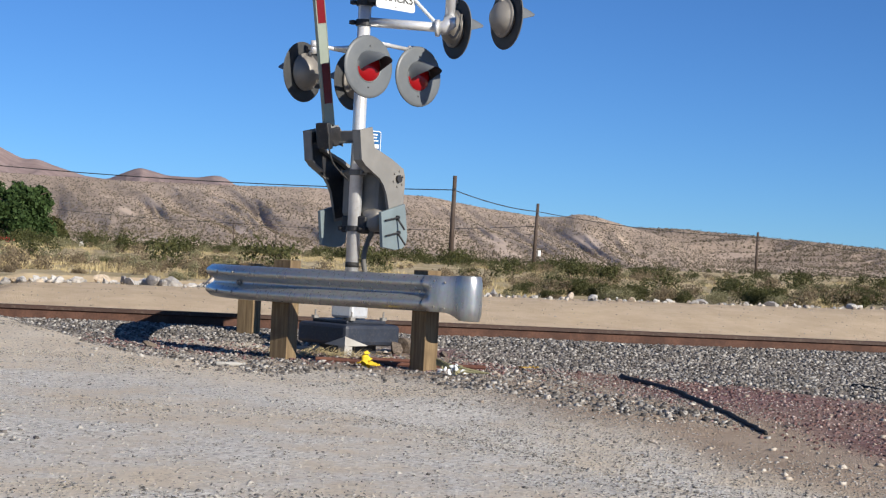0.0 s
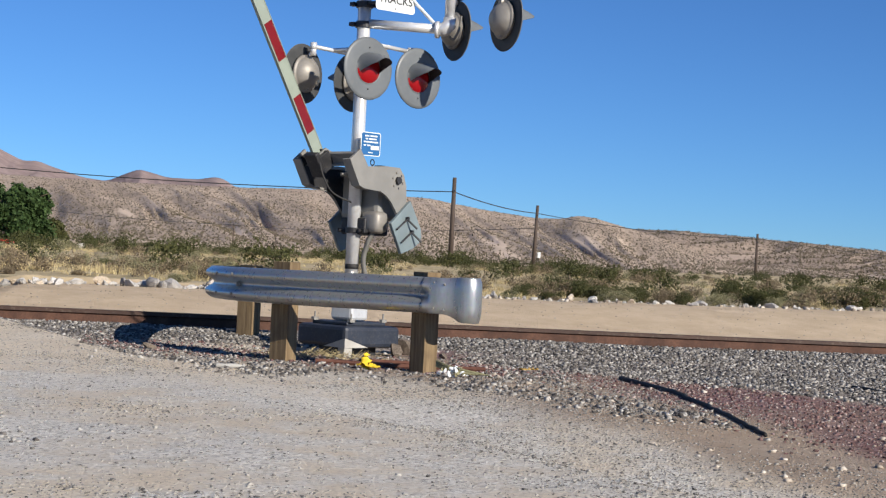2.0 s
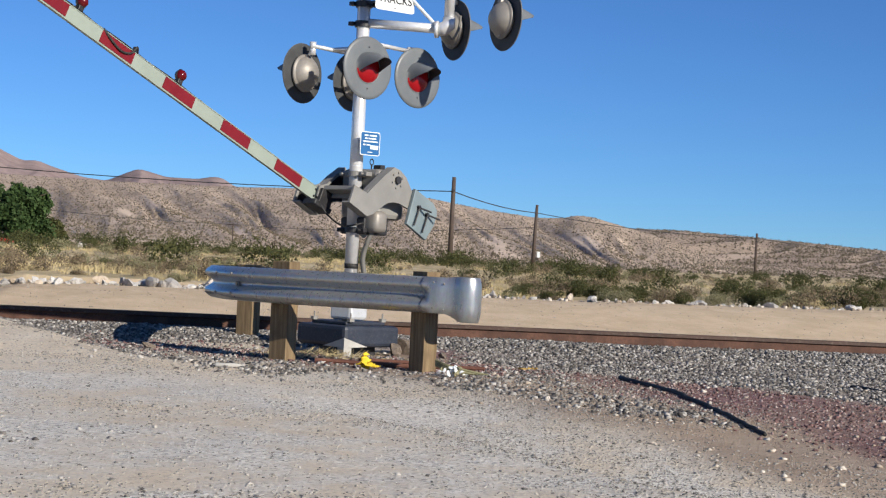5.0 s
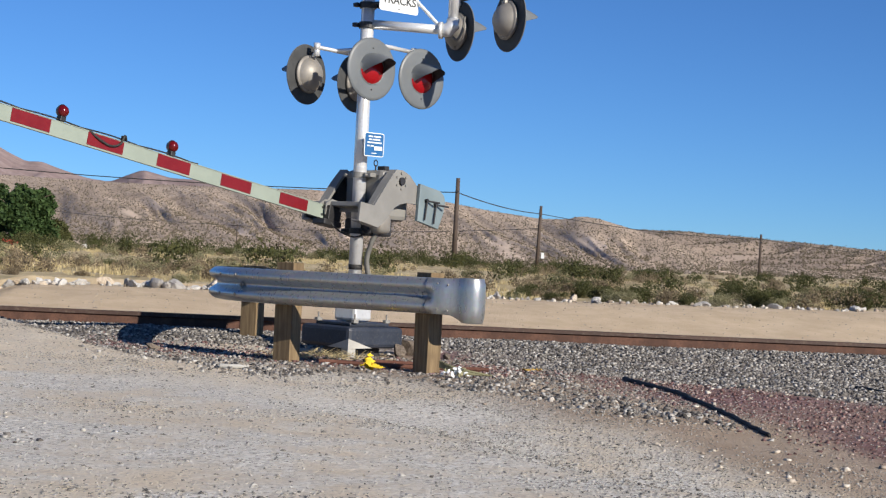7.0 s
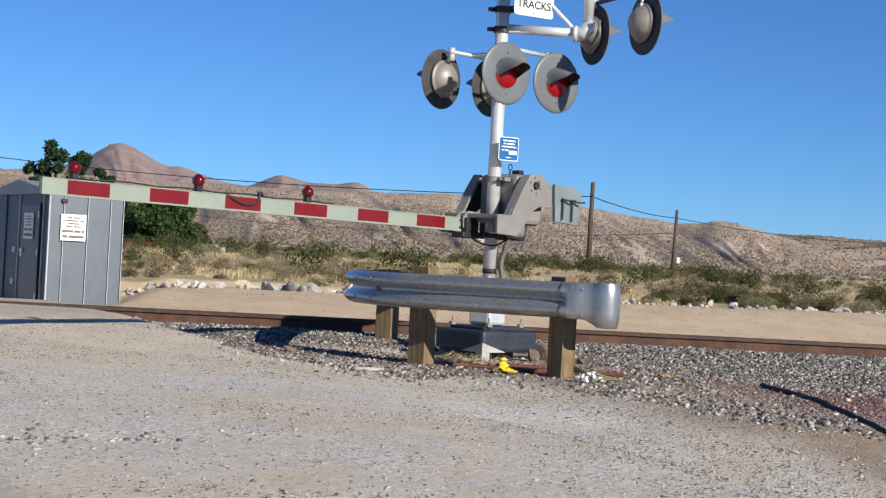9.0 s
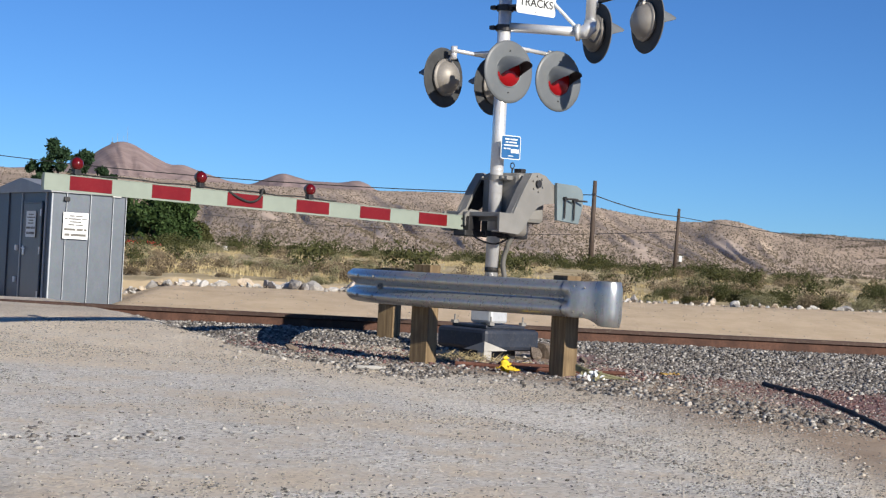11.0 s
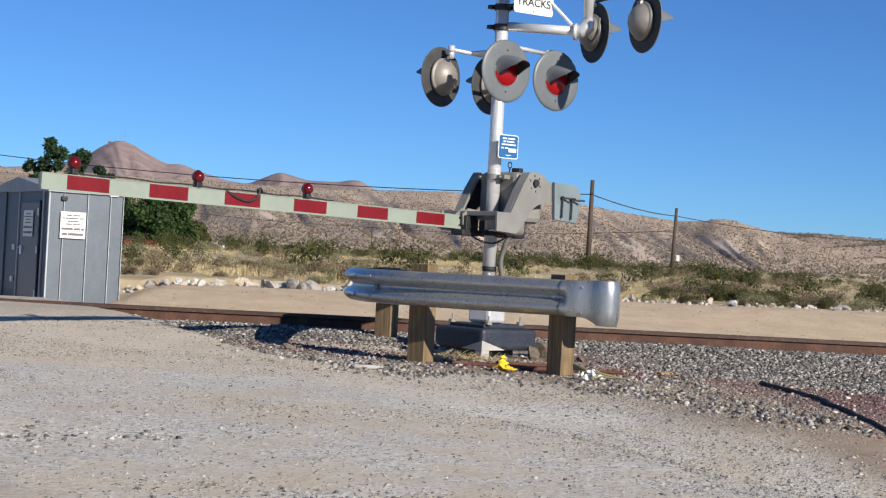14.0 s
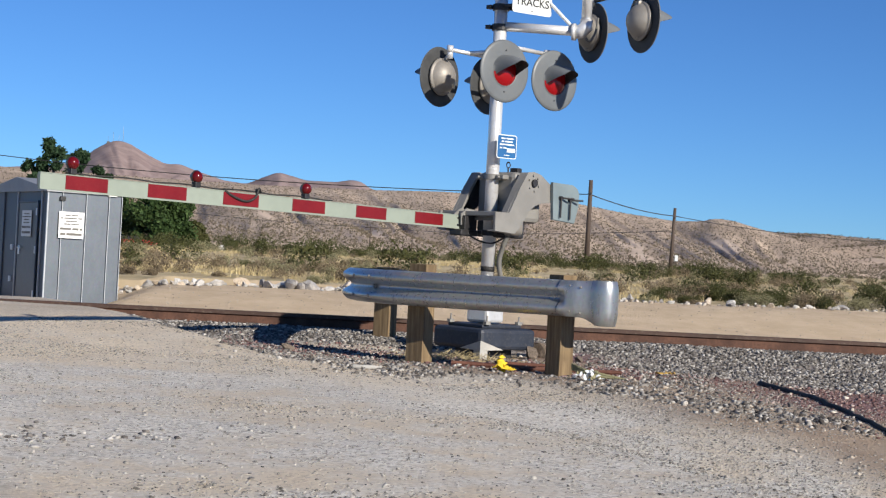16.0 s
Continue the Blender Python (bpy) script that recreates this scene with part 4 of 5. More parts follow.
def signal_foundation():
    t = thing("signal_foundation", "squat steel signal base on a pier with a painted sunlit corner", "foundation", pose(-0.9, 15.8, 0, 0, 0, -45))
    # navy of cap and plate is deepened to hold the beam's shade
    bm = bmesh.new()
    box(bm, (-0.365, -0.365, 0.09), (0.365, 0.365, 0.30), 0.04)
    part("base_cap", bm, "navy", t, "navy base cap darkened for the beam's shade")
    bm = bmesh.new()
    box(bm, (-0.26, -0.26, 0.298), (0.26, 0.26, 0.335), 0.012)
    part("base_plate", bm, "navy", t)
    bm = bmesh.new()
    box(bm, (-0.20, -0.20, -0.25), (0.20, 0.20, 0.088), 0.01)
    part("pier", bm, "dark", t, "dark pier")
    # pale wedge and leg paint the sunlit chevron below the beam's shadow
    bm = bmesh.new()
    q = 0.372
    top = bm.verts.new((q, -q, 0.185))
    row = [bm.verts.new(p) for p in ((q + 0.006, -q + 0.30, 0.095), (q + 0.004, -q - 0.004, 0.088), (q - 0.30, -q - 0.006, 0.095))]
    rear = [bm.verts.new(p) for p in ((q - 0.05, -q + 0.30, 0.095), (q - 0.05, -q + 0.05, 0.088), (q - 0.30, -q + 0.05, 0.095))]
    bm.faces.new((top, row[0], row[1]))
    bm.faces.new((top, row[1], row[2]))
    bm.faces.new((row[0], rear[0], rear[1], row[1]))
    bm.faces.new((row[1], rear[1], rear[2], row[2]))
    bm.faces.new((top, rear[0], row[0]))
    bm.faces.new((top, row[2], rear[2]))
    bm.faces.new((top, rear[2], rear[1]))
    bm.faces.new((top, rear[1], rear[0]))
    box(bm, (0.27, -0.37, -0.25), (0.37, -0.27, 0.09), 0.006)
    part("sunlit_corner", bm, "concrete", t, "pale corner wedge painting the sunlit chevron")


signal_foundation()


# ---- the guard rail round the signal ----
def guard_rail():
    t = thing("guard_rail", "curved galvanised guard rail on timber posts beside the signal", "guard rail")
    path = spline([(-0.02, 13.60), (-0.70, 13.87), (-1.39, 14.20), (-1.94, 14.75), (-2.215, 15.5), (-2.28, 16.2), (-2.165, 16.85), (-1.84, 17.25)], 100)
    zc = 0.668
    # the W section: outward depth over height
    ws = [(0.004, -0.156), (0.030, -0.150), (0.072, -0.118), (0.083, -0.098), (0.083, -0.078), (0.072, -0.060), (0.012, -0.024), (0.0, -0.008),
          (0.0, 0.008), (0.012, 0.024), (0.072, 0.060), (0.083, 0.078), (0.083, 0.098), (0.072, 0.118), (0.030, 0.150), (0.004, 0.156)]
    bm = bmesh.new()

    def sheet(path, prof_at, thick=0.004, side=1):
        grid = []
        n = len(path)
        for i, p in enumerate(path):
            d = Vector((*(np.array(path[min(i + 1, n - 1)][:2]) - np.array(path[max(i - 1, 0)][:2])), 0)).normalized()
            o = Vector((-d.y, d.x, 0))      # outward, to the outer side of the bend
            o = o * side
            pr = prof_at(i / (n - 1))
            grid.append([(Vector((p[0], p[1], zc)) + o * a + Vector((0, 0, b)), o) for a, b in pr])
        outer = [[bm.verts.new(v) for v, o in row] for row in grid]
        inner = [[bm.verts.new(v - o * thick) for v, o in row] for row in grid]
        m = len(grid[0])
        for i in range(len(grid) - 1):
            for k in range(m - 1):
                bm.faces.new((outer[i][k], outer[i][k + 1], outer[i + 1][k + 1], outer[i + 1][k]))
                bm.faces.new((inner[i][k], inner[i + 1][k], inner[i + 1][k + 1], inner[i][k + 1]))
            for k in (0, m - 1):
                bm.faces.new((outer[i][k], outer[i + 1][k], inner[i + 1][k], inner[i][k]))
        for i in (0, len(grid) - 1):
            for k in range(m - 1):
                bm.faces.new((outer[i][k], inner[i][k], inner[i][k + 1], outer[i][k + 1]))

    sheet(path, lambda s: ws)
    part("beam", bm, "galv", t, "galvanised W-section beam", True)
    # the fishtail end piece, lapped over the beam and rolled at its end
    bm = bmesh.new()
    end = [(-0.135 + 0.016 * k, 13.645 - 0.0064 * k) for k in range(0, 23)]
    ca = Vector((end[-1][0], end[-1][1], 0)) + Vector((0.37, 0.93, 0)) * 0.04
    end += [(ca.x + 0.04 * math.sin(a + 0.38), ca.y - 0.04 * math.cos(a + 0.38)) for a in np.linspace(0.15, 3.6, 16)]

    def fish(s):
        k = sstep(s, 0.01, 0.13)
        flare = 1 + 0.24 * float(sstep(s, 0.30, 0.58))
        out = []
        for a, b in ws:
            f = 0.086 - 0.020 * (abs(b) / 0.156) ** 4
            bend = -0.05 * float(sstep(s, 0.2, 0.42)) + 0.05 * float(sstep(s, 0.42, 0.6))
            out.append(((a + 0.013) * (1 - k) + (f + bend * 0.6) * k, b * flare + (-0.028 * float(sstep(s, 0.3, 0.6)))))
        return out

    sheet(end, fish, 0.004, -1)
    part("end_piece", bm, "galv", t, "flared galvanised fishtail end", True)
    bm = bmesh.new()
    for x, z in ((-0.13, 0.09), (-0.13, -0.09), (-0.06, 0.11), (-0.06, -0.11), (0.03, 0.1), (0.03, -0.12)):
        bm = bmesh.new()
        lathe(bm, [(0.0, 0.010), (0.008, 0.008), (0.011, 0)], frame_at((x, 13.56 - 0.4 * (x + 0.13), zc + z), (0.93, -0.37, 0), (0, 0, 1)), 8)
        part("bolt", bm, "grey_paint", t)
    for i in (40, 46):
        p = path[i]
        d = Vector((*(path[i + 1][:2] - path[i - 1][:2]), 0)).normalized()
        o = Vector((d.y, -d.x, 0))
        o = o if o.dot(Vector((p[0], p[1], 0)) - Vector((-0.9, 15.9, 0))) > 0 else -o
        for zz in (0.09, -0.09):
            fr = frame_at(Vector((p[0], p[1], zc + zz)) + o * 0.084, Vector((0, 0, 1)).cross(o), (0, 0, 1))
            bm = bmesh.new()
            lathe(bm, [(0.0, 0.012), (0.012, 0.009), (0.016, 0)], fr, 8)
            part("bolt", bm, "grey_paint", t)
        if i == 40:
            bm = bmesh.new()
            fr = frame_at(Vector((p[0], p[1], zc)) + o * 0.004, Vector((0, 0, 1)).cross(o), (0, 0, 1))
            box(bm, (-0.03, -0.02, 0), (0.03, 0.02, 0.012), 0.003, fr)
            lathe(bm, [(0.0, 0.03), (0.014, 0.028), (0.018, 0.01)], fr, 8)
            part("splice_bolt", bm, "grey_paint", t)
    for x, y, turn, top in ((-0.125, 13.86, 40, 0.865), (-1.42, 14.52, 56, 0.895), (-2.03, 16.86, 62, 0.84)):
        bm = bmesh.new()
        m = pose(x, y, 0, 0, 0, turn)
        box(bm, (-0.075, -0.1, -0.35), (0.075, 0.1, top), 0.006, m)
        part("post", bm, "post", t, "weathered square timber post")
    for x, y, turn in ((-0.10, 13.73, -22), (-1.44, 14.33, -32), (-2.12, 16.85, -84)):
        bm = bmesh.new()
        box(bm, (-0.07, -0.045, 0.53), (0.07, 0.07, 0.80), 0.006, pose(x, y, 0, 0, 0, turn))
        part("spacer_block", bm, "post", t, "timber spacer block")


guard_rail()


# ---- the equipment shed ----
def shed():
    W, D, Hh = 1.345, 2.9, 1.98
    t = thing("equipment_shed", "grey galvanised steel signal equipment shed behind the track", "shed", pose(-8.93, 25.94, -0.16, 0, 0, 40))
    # local: +x along the lit wall, +y along the door wall, the corner at the origin
    bm = bmesh.new()
    box(bm, (0.02, 0.02, 0), (W - 0.02, D - 0.02, Hh), 0.0)
    part("wall", bm, "galv_shed", t, "galvanised sheet walls")
    edges = (0.0, 0.27, 0.70, 1.11, W)
    for a, b in zip(edges, edges[1:]):
        bm = bmesh.new()
        slab(bm, [(a, 0), (b, 0), (b, -0.008), (b - 0.008, -0.024), (b - 0.022, -0.024), (b - 0.03, -0.008), (a + 0.012, -0.008), (a, -0.008)], 0.0, Hh - 0.03, frame_at((0, 0.012, 0), (1, 0, 0), (0, 1, 0)))
        part("wall_panel", bm, "galv_shed", t)
        bm = bmesh.new()
        box(bm, (b - 0.020, -0.019, 0.0), (b - 0.010, -0.010, Hh - 0.03))
        part("panel_seam", bm, "seam", t)
    for y in (0.02, 0.28, 1.42, 2.1, 2.86):
        bm = bmesh.new()
        box(bm, (-0.006, y - 0.018, 0), (0.02, y + 0.018, Hh - 0.02), 0.004)
        part("corner_trim", bm, "seam" if y < 1.5 else "galv_shed", t)
    door = None
    bm = bmesh.new()
    box(bm, (-0.012, 0.42, 0.05), (0.02, 1.30, Hh - 0.22), 0.006)
    door = part("door", bm, "shed_dark", t, "closed grey steel door")
    bm = bmesh.new()
    for y in (0.385, 1.30):
        box(bm, (-0.024, y, 0.02), (0.0, y + 0.035, Hh - 0.185), 0.004)
    box(bm, (-0.024, 0.385, Hh - 0.22), (0.0, 1.335, Hh - 0.185), 0.004)
    part("door_frame", bm, "galv_shed", t)
    bm = bmesh.new()
    box(bm, (-0.03, 1.16, 0.86), (-0.012, 1.24, 1.02), 0.004)
    rod(bm, (-0.05, 1.20, 0.98), (-0.05, 1.05, 0.98), 0.012)
    rod(bm, (-0.055, 1.20, 0.98), (-0.012, 1.20, 0.98), 0.014)
    part("door_handle", bm, "alu", door, "steel lever handle")
    for z in (0.2, 0.95, 1.6):
        bm = bmesh.new()
        rod(bm, (-0.028, 0.412, z - 0.06), (-0.028, 0.412, z + 0.06), 0.014)
        part("hinge", bm, "alu", door)
    for z, y in ((0.98, 1.60), (0.42, 1.62)):
        bm = bmesh.new()
        box(bm, (-0.02, y - 0.04, z - 0.05), (0.02, y + 0.04, z + 0.05), 0.006)
        part("vent_plate", bm, "white", t)
    # overhanging lid and low gable
    bm = bmesh.new()
    o = 0.04
    slab(bm, [(-o, Hh - 0.03), (D + o, Hh - 0.03), (D + o, Hh + 0.02), (D / 2, Hh + 0.23), (-o, Hh + 0.02)], -W - o, o, frame_at((0, 0, 0), (0, 1, 0), (0, 0, 1)) @ Matrix.Scale(-1, 4, (0, 0, 1)))
    part("roof", bm, "vent", t, "low gabled grey metal roof")
    bm = bmesh.new()
    box(bm, (0.2, -0.05, Hh - 0.17), (0.30, 0.0, Hh - 0.10), 0.008)
    part("lock_box", bm, "dark", t)
    bm = bmesh.new()
    box(bm, (W - 0.28, -0.04, Hh - 0.05), (W - 0.12, 0.02, Hh + 0.03), 0.008)
    part("roof_bracket", bm, "white", t)
    # two notices; the print is too small to read
    for m, nm in ((frame_at((0.42, -0.036, Hh - 0.58), (1, 0, 0), (0, 0, 1)), "a"), (frame_at((-0.03, 0.86, Hh - 0.58), (0, -1, 0), (0, 0, 1)), "b")):
        w, h = 0.225, 0.225
        bm = bmesh.new()
        box(bm, (-w, -h, 0), (w, h, 0.004), 0.0, m)
        s = part("notice", bm, "white", t if nm == "a" else door, "white notice with rows of dark print")
        for y, hh, words in ((0.165, 0.020, (0.09, 0.12)), (0.115, 0.020, (0.04, 0.22, 0.08)), (0.065, 0.020, (0.20,)), (0.015, 0.020, (0.11, 0.13)),
                             (-0.065, 0.036, (0.20, 0.11, 0.05)), (-0.155, 0.040, (0.09, 0.27))):
            a = -(sum(words) + 0.02 * (len(words) - 1)) / 2
            for w_ in words:
                bm = bmesh.new()
                box(bm, (a, y - hh / 2, 0.0045), (a + w_, y + hh / 2, 0.006), 0, m)
                part("print_bar", bm, "conduit", s)
                a += w_ + 0.02
    bm = bmesh.new()
    box(bm, (-0.15, -0.12, -0.5), (W + 0.1, D + 0.1, 0.02), 0.02)
    part("plinth", bm, "concrete", t, "concrete plinth")


shed()


# ---- utility poles and wires ----
def utility_pole(x, y, top, r=0.15, arms=(), lean=0.0):
    z0 = gz(x, y) - 0.5
    t = thing("utility_pole", "tall dark weathered wooden utility pole", "utility pole", pose(x, y, z0, 0, lean, 0), "utility poles along the line")
    bm = bmesh.new()
    rod(bm, (0, 0, 0), (0, 0, top - z0), r * 1.15, r * 0.8, n=12)
    part("shaft", bm, "pole", t, "", True)
    for dz, l in arms:
        bm = bmesh.new()
        box(bm, (-l, -0.06, top - z0 - dz - 0.06), (l, 0.06, top - z0 - dz + 0.06))
        part("crossarm", bm, "pole", t)
    bm = bmesh.new()
    rod(bm, (0, -r, top - z0 - 0.95), (0.0, -r - 0.1, top - z0 - 0.95), 0.09, n=8)
    part("insulator", bm, "dark", t)
    return t


utility_pole(0.55, 110, 7.35, 0.17, lean=0.3)
utility_pole(8.6, 150, 7.45, 0.17, lean=1.6)
utility_pole(35.65, 180, 6.75, 0.16, lean=0.4)
utility_pole(-33.2, 250, 6.6, 0.10, ((0.3, 0.9),))
utility_pole(-27.0, 255, 5.6, 0.08, ((0.3, 0.5),))
utility_pole(10.3, 330, 5.0, 0.07)
utility_pole(-95, 230, 14.5, 0.15)


def wire(name, pts, r):
    bm = bmesh.new()
    tube(bm, pts, r, 5)
    ob = new(name, mesh_of(bm, name, "wire"))
    return tagged(ob, "thin black overhead cable strung between poles", "cable", "overhead cables")


def sag(a, b, s, n=18):
    a, b = Vector(a), Vector(b)
    return [a.lerp(b, k / n) - Vector((0, 0, s * 4 * (k / n) * (1 - k / n))) for k in range(n + 1)]


def marker(x, y):
    t = thing("marker_post", "small white marker box on a short stake", "marker", pose(x, y, gz(x, y), 0, 0, 0))
    bm = bmesh.new()
    rod(bm, (0, 0, -0.3), (0, 0, 1.2), 0.04, n=8)
    part("stake", bm, "pole", t)
    bm = bmesh.new()
    box(bm, (-0.14, -0.1, 1.1), (0.14, 0.1, 1.65), 0.02)
    part("marker_box", bm, "white", t)


marker(8.95, 147)
wire("overhead_cable", sag((-62, 130, 9.4), (0.55, 109.8, 6.35), 1.0), 0.035)
wire("overhead_cable", sag((0.55, 109.8, 6.35), (8.7, 149.8, 6.7), 0.25), 0.04)
wire("overhead_cable", sag((8.7, 149.8, 6.7), (35.7, 179.8, 6.2), 0.5), 0.035)
wire("overhead_cable", sag((35.7, 179.8, 6.2), (75, 215, 5.6), 0.5), 0.035)
wire("overhead_cable", sag((-95, 230, 11.0), (-33.2, 250, 6.4), 1.4), 0.04)
wire("overhead_cable", sag((-33.2, 250, 6.4), (8.7, 150.2, 5.3), 0.6), 0.03)


# ---- rocks, stones and litter ----
def rock_mesh(name, seed, rough=0.35, sub=2, flat=0.75, mat="boulder"):
    rnd = random.Random(seed)
    bm = bmesh.new()
    bmesh.ops.create_icosphere(bm, subdivisions=sub, radius=1)
    cuts = [(Vector((rnd.uniform(-1, 1), rnd.uniform(-1, 1), rnd.uniform(-0.6, 1))).normalized(), rnd.uniform(0.36, 0.72)) for _ in range(11)]
    for v in bm.verts:
        p = v.co.copy()
        for n, d in cuts:
            e = p.dot(n) - d
            if e > 0:
                p -= n * e
        p *= 1 + rough * 0.25 * noise.noise(p * 2.3 + Vector((seed, 0, 0)))
        v.co = Vector((p.x, p.y * 0.85, p.z * flat))
    return mesh_of(bm, name, mat)


DARK_ROCKS = [rock_mesh("rock", 70 + k, 0.6, 2, mat="brown_rock") for k in range(9)]
ROCKS = [rock_mesh("boulder", 40 + k, 0.6, 1 + k % 2) for k in range(9)]


def boulders():
    rnd = random.Random(8)
    i = 0
    x = -13.0
    while x < 13.5:
        s = 11.9 + rnd.uniform(-0.25, 0.7)
        left = x < -2.2
        size = rnd.choice((0.09, 0.12, 0.14, 0.17, 0.24)) if left else rnd.choice((0.05, 0.07, 0.09, 0.11, 0.16))
        y = RAIL_Y + RAIL_K * x + s / 0.985
        for q in range(3 if left else 2):
            k = size * (1 if q == 0 else rnd.uniform(0.4, 0.8))
            px, py = x + q * rnd.uniform(-0.15, 0.15), y + q * rnd.uniform(-0.16, 0.22)
            ob = tagged(new("boulder", ROCKS[rnd.randrange(9)]), "pale broken riprap rock at the field edge", "rock", "riprap rocks along the bank")
            ob.matrix_basis = Matrix.Translation((px, py, gz(px, py) + k * 0.3)) @ Euler((rnd.uniform(-.4, .4), rnd.uniform(-.4, .4), rnd.uniform(0, 6.3))).to_matrix().to_4x4() @ Matrix.Diagonal((k * rnd.uniform(0.9, 1.5), k * rnd.uniform(0.8, 1.2), k * rnd.uniform(0.75, 1.2), 1))
            i += 1
        x += size * rnd.uniform(1.2, 1.8) if left else size * rnd.uniform(2.2, 3.6)


boulders()


def scatter(name, label, mat, places, sizes, seed, category="stones", subs=12, flat=0.7):
    """Many small angular stones in one mesh."""
    rs = np.random.RandomState(seed)
    shapes = []
    for k in range(subs):
        bm = bmesh.new()
        bmesh.ops.create_cube(bm, size=1.2)
        for v in bm.verts:
            v.co = Vector((v.co.x * rs.uniform(0.25, 1.45), v.co.y * rs.uniform(0.3, 1.2), v.co.z * rs.uniform(0.3, 1.0)))
        q = bmesh.ops.triangulate(bm, faces=bm.faces[:])
        V = np.array([v.co[:] for v in bm.verts])
        bm.verts.index_update()
        F = np.array([[v.index for v in f.verts] for f in bm.faces])
        shapes.append((V, F))
        bm.free()
    VV, FF, off = [], [], 0
    for (x, y, z), s in zip(places, sizes):
        V, F = shapes[rs.randint(subs)]
        q = np.array(Euler((rs.uniform(0, 6.3), rs.uniform(0, 6.3), rs.uniform(0, 6.3))).to_matrix())
        VV.append(((V * s) @ q.T) * (1, 1, flat) + (x, y, z + s * 0.12))
        FF.append(F + off)
        off += len(V)
    me = bpy.data.meshes.new(name)
    V, F = np.concatenate(VV), np.concatenate(FF)
    me.vertices.add(len(V))
    me.vertices.foreach_set("co", V.astype(np.float32).ravel())
    me.loops.add(F.size)
    me.loops.foreach_set("vertex_index", F.astype(np.int32).ravel())
    me.polygons.add(len(F))
    me.polygons.foreach_set("loop_start", np.arange(0, F.size, 3, dtype=np.int32))
    me.update(calc_edges=True)
    me.validate()
    me.materials.append(M[mat])
    return tagged(new(name, me), label, category, kind="stuff")


def spread(n, x0, x1, y0, y1, seed, keep):
    rs = np.random.RandomState(seed)
    x, y = rs.uniform(x0, x1, n), rs.uniform(y0, y1, n)
    ok = keep(x, y, rs.uniform(0, 1, n))
    x, y = x[ok], y[ok]
    return np.stack([x, y, ground_z(x, y)], -1)


def loose_stones():
    rs = np.random.RandomState(4)
    on = lambda a, b: (lambda x, y, r: (rail_s(x, y) > a + 0.25 * wave(x, y, 1.8, 11)) & (rail_s(x, y) < b) & (road_w(x, y) < 0.35 + 0.3 * r))
    p = spread(60000, -6.0, 7.4, 15.2, 20.8, 1, on(-1.7, 1.7))
    scatter("ballast", "grey crushed-stone track ballast", "ballast", p, 0.012 + 0.025 * rs.uniform(0, 1, len(p)) ** 1.6, 1)
    p = spread(30000, -0.1, 6.4, 11.0, 18.0, 21, lambda x, y, r: (rail_s(x, y) < -1.5) & (x < 0.33 * y + 0.5) & (r < 0.9 * ballast_skirt(x, y)))
    scatter("ballast_apron", "grey crushed stone spread beside the track", "ballast", p, 0.010 + 0.024 * rs.uniform(0, 1, len(p)) ** 1.8, 21)
    p = spread(36000, 0.2, 6.4, 8.6, 18.2, 2, lambda x, y, r: (rail_s(x, y) < -1.4) & (x < 0.33 * y + 0.5) & (r > 0.8 * ballast_skirt(x, y)) & (r < sstep(x - 0.55 - (14.2 - y) * 0.467 + 0.35 * wave(x, y, 1.5, 8), -0.4, 1.0) * (0.62 + 0.3 * wave(x, y, 2.3, 28))))
    scatter("red_cinders", "dull red crushed stone beside the ballast", "red_ballast", p, 0.007 + 0.018 * rs.uniform(0, 1, len(p)) ** 2, 2)
    p = spread(14000, -4.3, 1.2, 12.4, 17.6, 3, lambda x, y, r: (rail_s(x, y) < -1.3) & (road_w(x, y) < 0.5) & (r < (0.75 * np.exp(-((y - 14.9 + (x + 2) * 0.42) / 0.95) ** 2) + 0.05) * (1 - 0.85 * np.exp(-((x + 0.25) / 0.8) ** 2 - ((y - 13.75) / 0.5) ** 2))))
    scatter("loose_ballast", "mixed grey stones strewn round the posts", "ballast", p, 0.007 + 0.028 * rs.uniform(0, 1, len(p)) ** 2, 3)
    p = spread(11000, -3.6, 0.6, 13.2, 17.0, 13, lambda x, y, r: (rail_s(x, y) < -1.2) & (road_w(x, y) < 0.4) & (r < 0.8 * np.exp(-((y - 15.2 + (x + 2) * 0.35) / 0.55) ** 2)))
    scatter("pink_stones", "reddish stones strewn round the posts", "red_ballast", p, rs.uniform(0.01, 0.03, len(p)), 13)
    p = spread(110000, -5.2, 4.6, 5.2, 15.5, 4, lambda x, y, r: (np.abs(x - (-0.6 * 0)) < 0.36 * y + 0.4) & (r < 0.15 + 0.85 * sstep(wave(x, y, 1.2, 14) + 0.5 * wave(x, y, 3.5, 15), -0.25, 0.55)) & (rail_s(x, y) < -2.2))
    scatter("road_gravel", "pale grey gravel over the dusty ground", "gravel", p, rs.uniform(0.004, 0.011, len(p)) * (1 + 0.9 * (rs.uniform(0, 1, len(p)) > 0.93)), 4, flat=0.55)
    p = spread(15000, -3.2, 2.2, 10.2, 14.4, 8, lambda x, y, r: r < 0.9 * np.exp(-((y - 12.75 + (x + 0.9) * 0.52 + 0.25 * wave(x, y, 1.4, 18)) / 0.42) ** 2) * (0.55 + 0.45 * np.sign(wave(x, y, 2.6, 19))))
    scatter("crushed_stone", "grey crushed stones drifted over the dirt", "ballast", p, 0.008 + 0.032 * rs.uniform(0, 1, len(p)) ** 1.8, 8)
    p = spread(1100, -5.0, 4.6, 5.5, 15.5, 5, lambda x, y, r: (np.abs(x) < 0.36 * y + 0.4) & (rail_s(x, y) < -2.2))
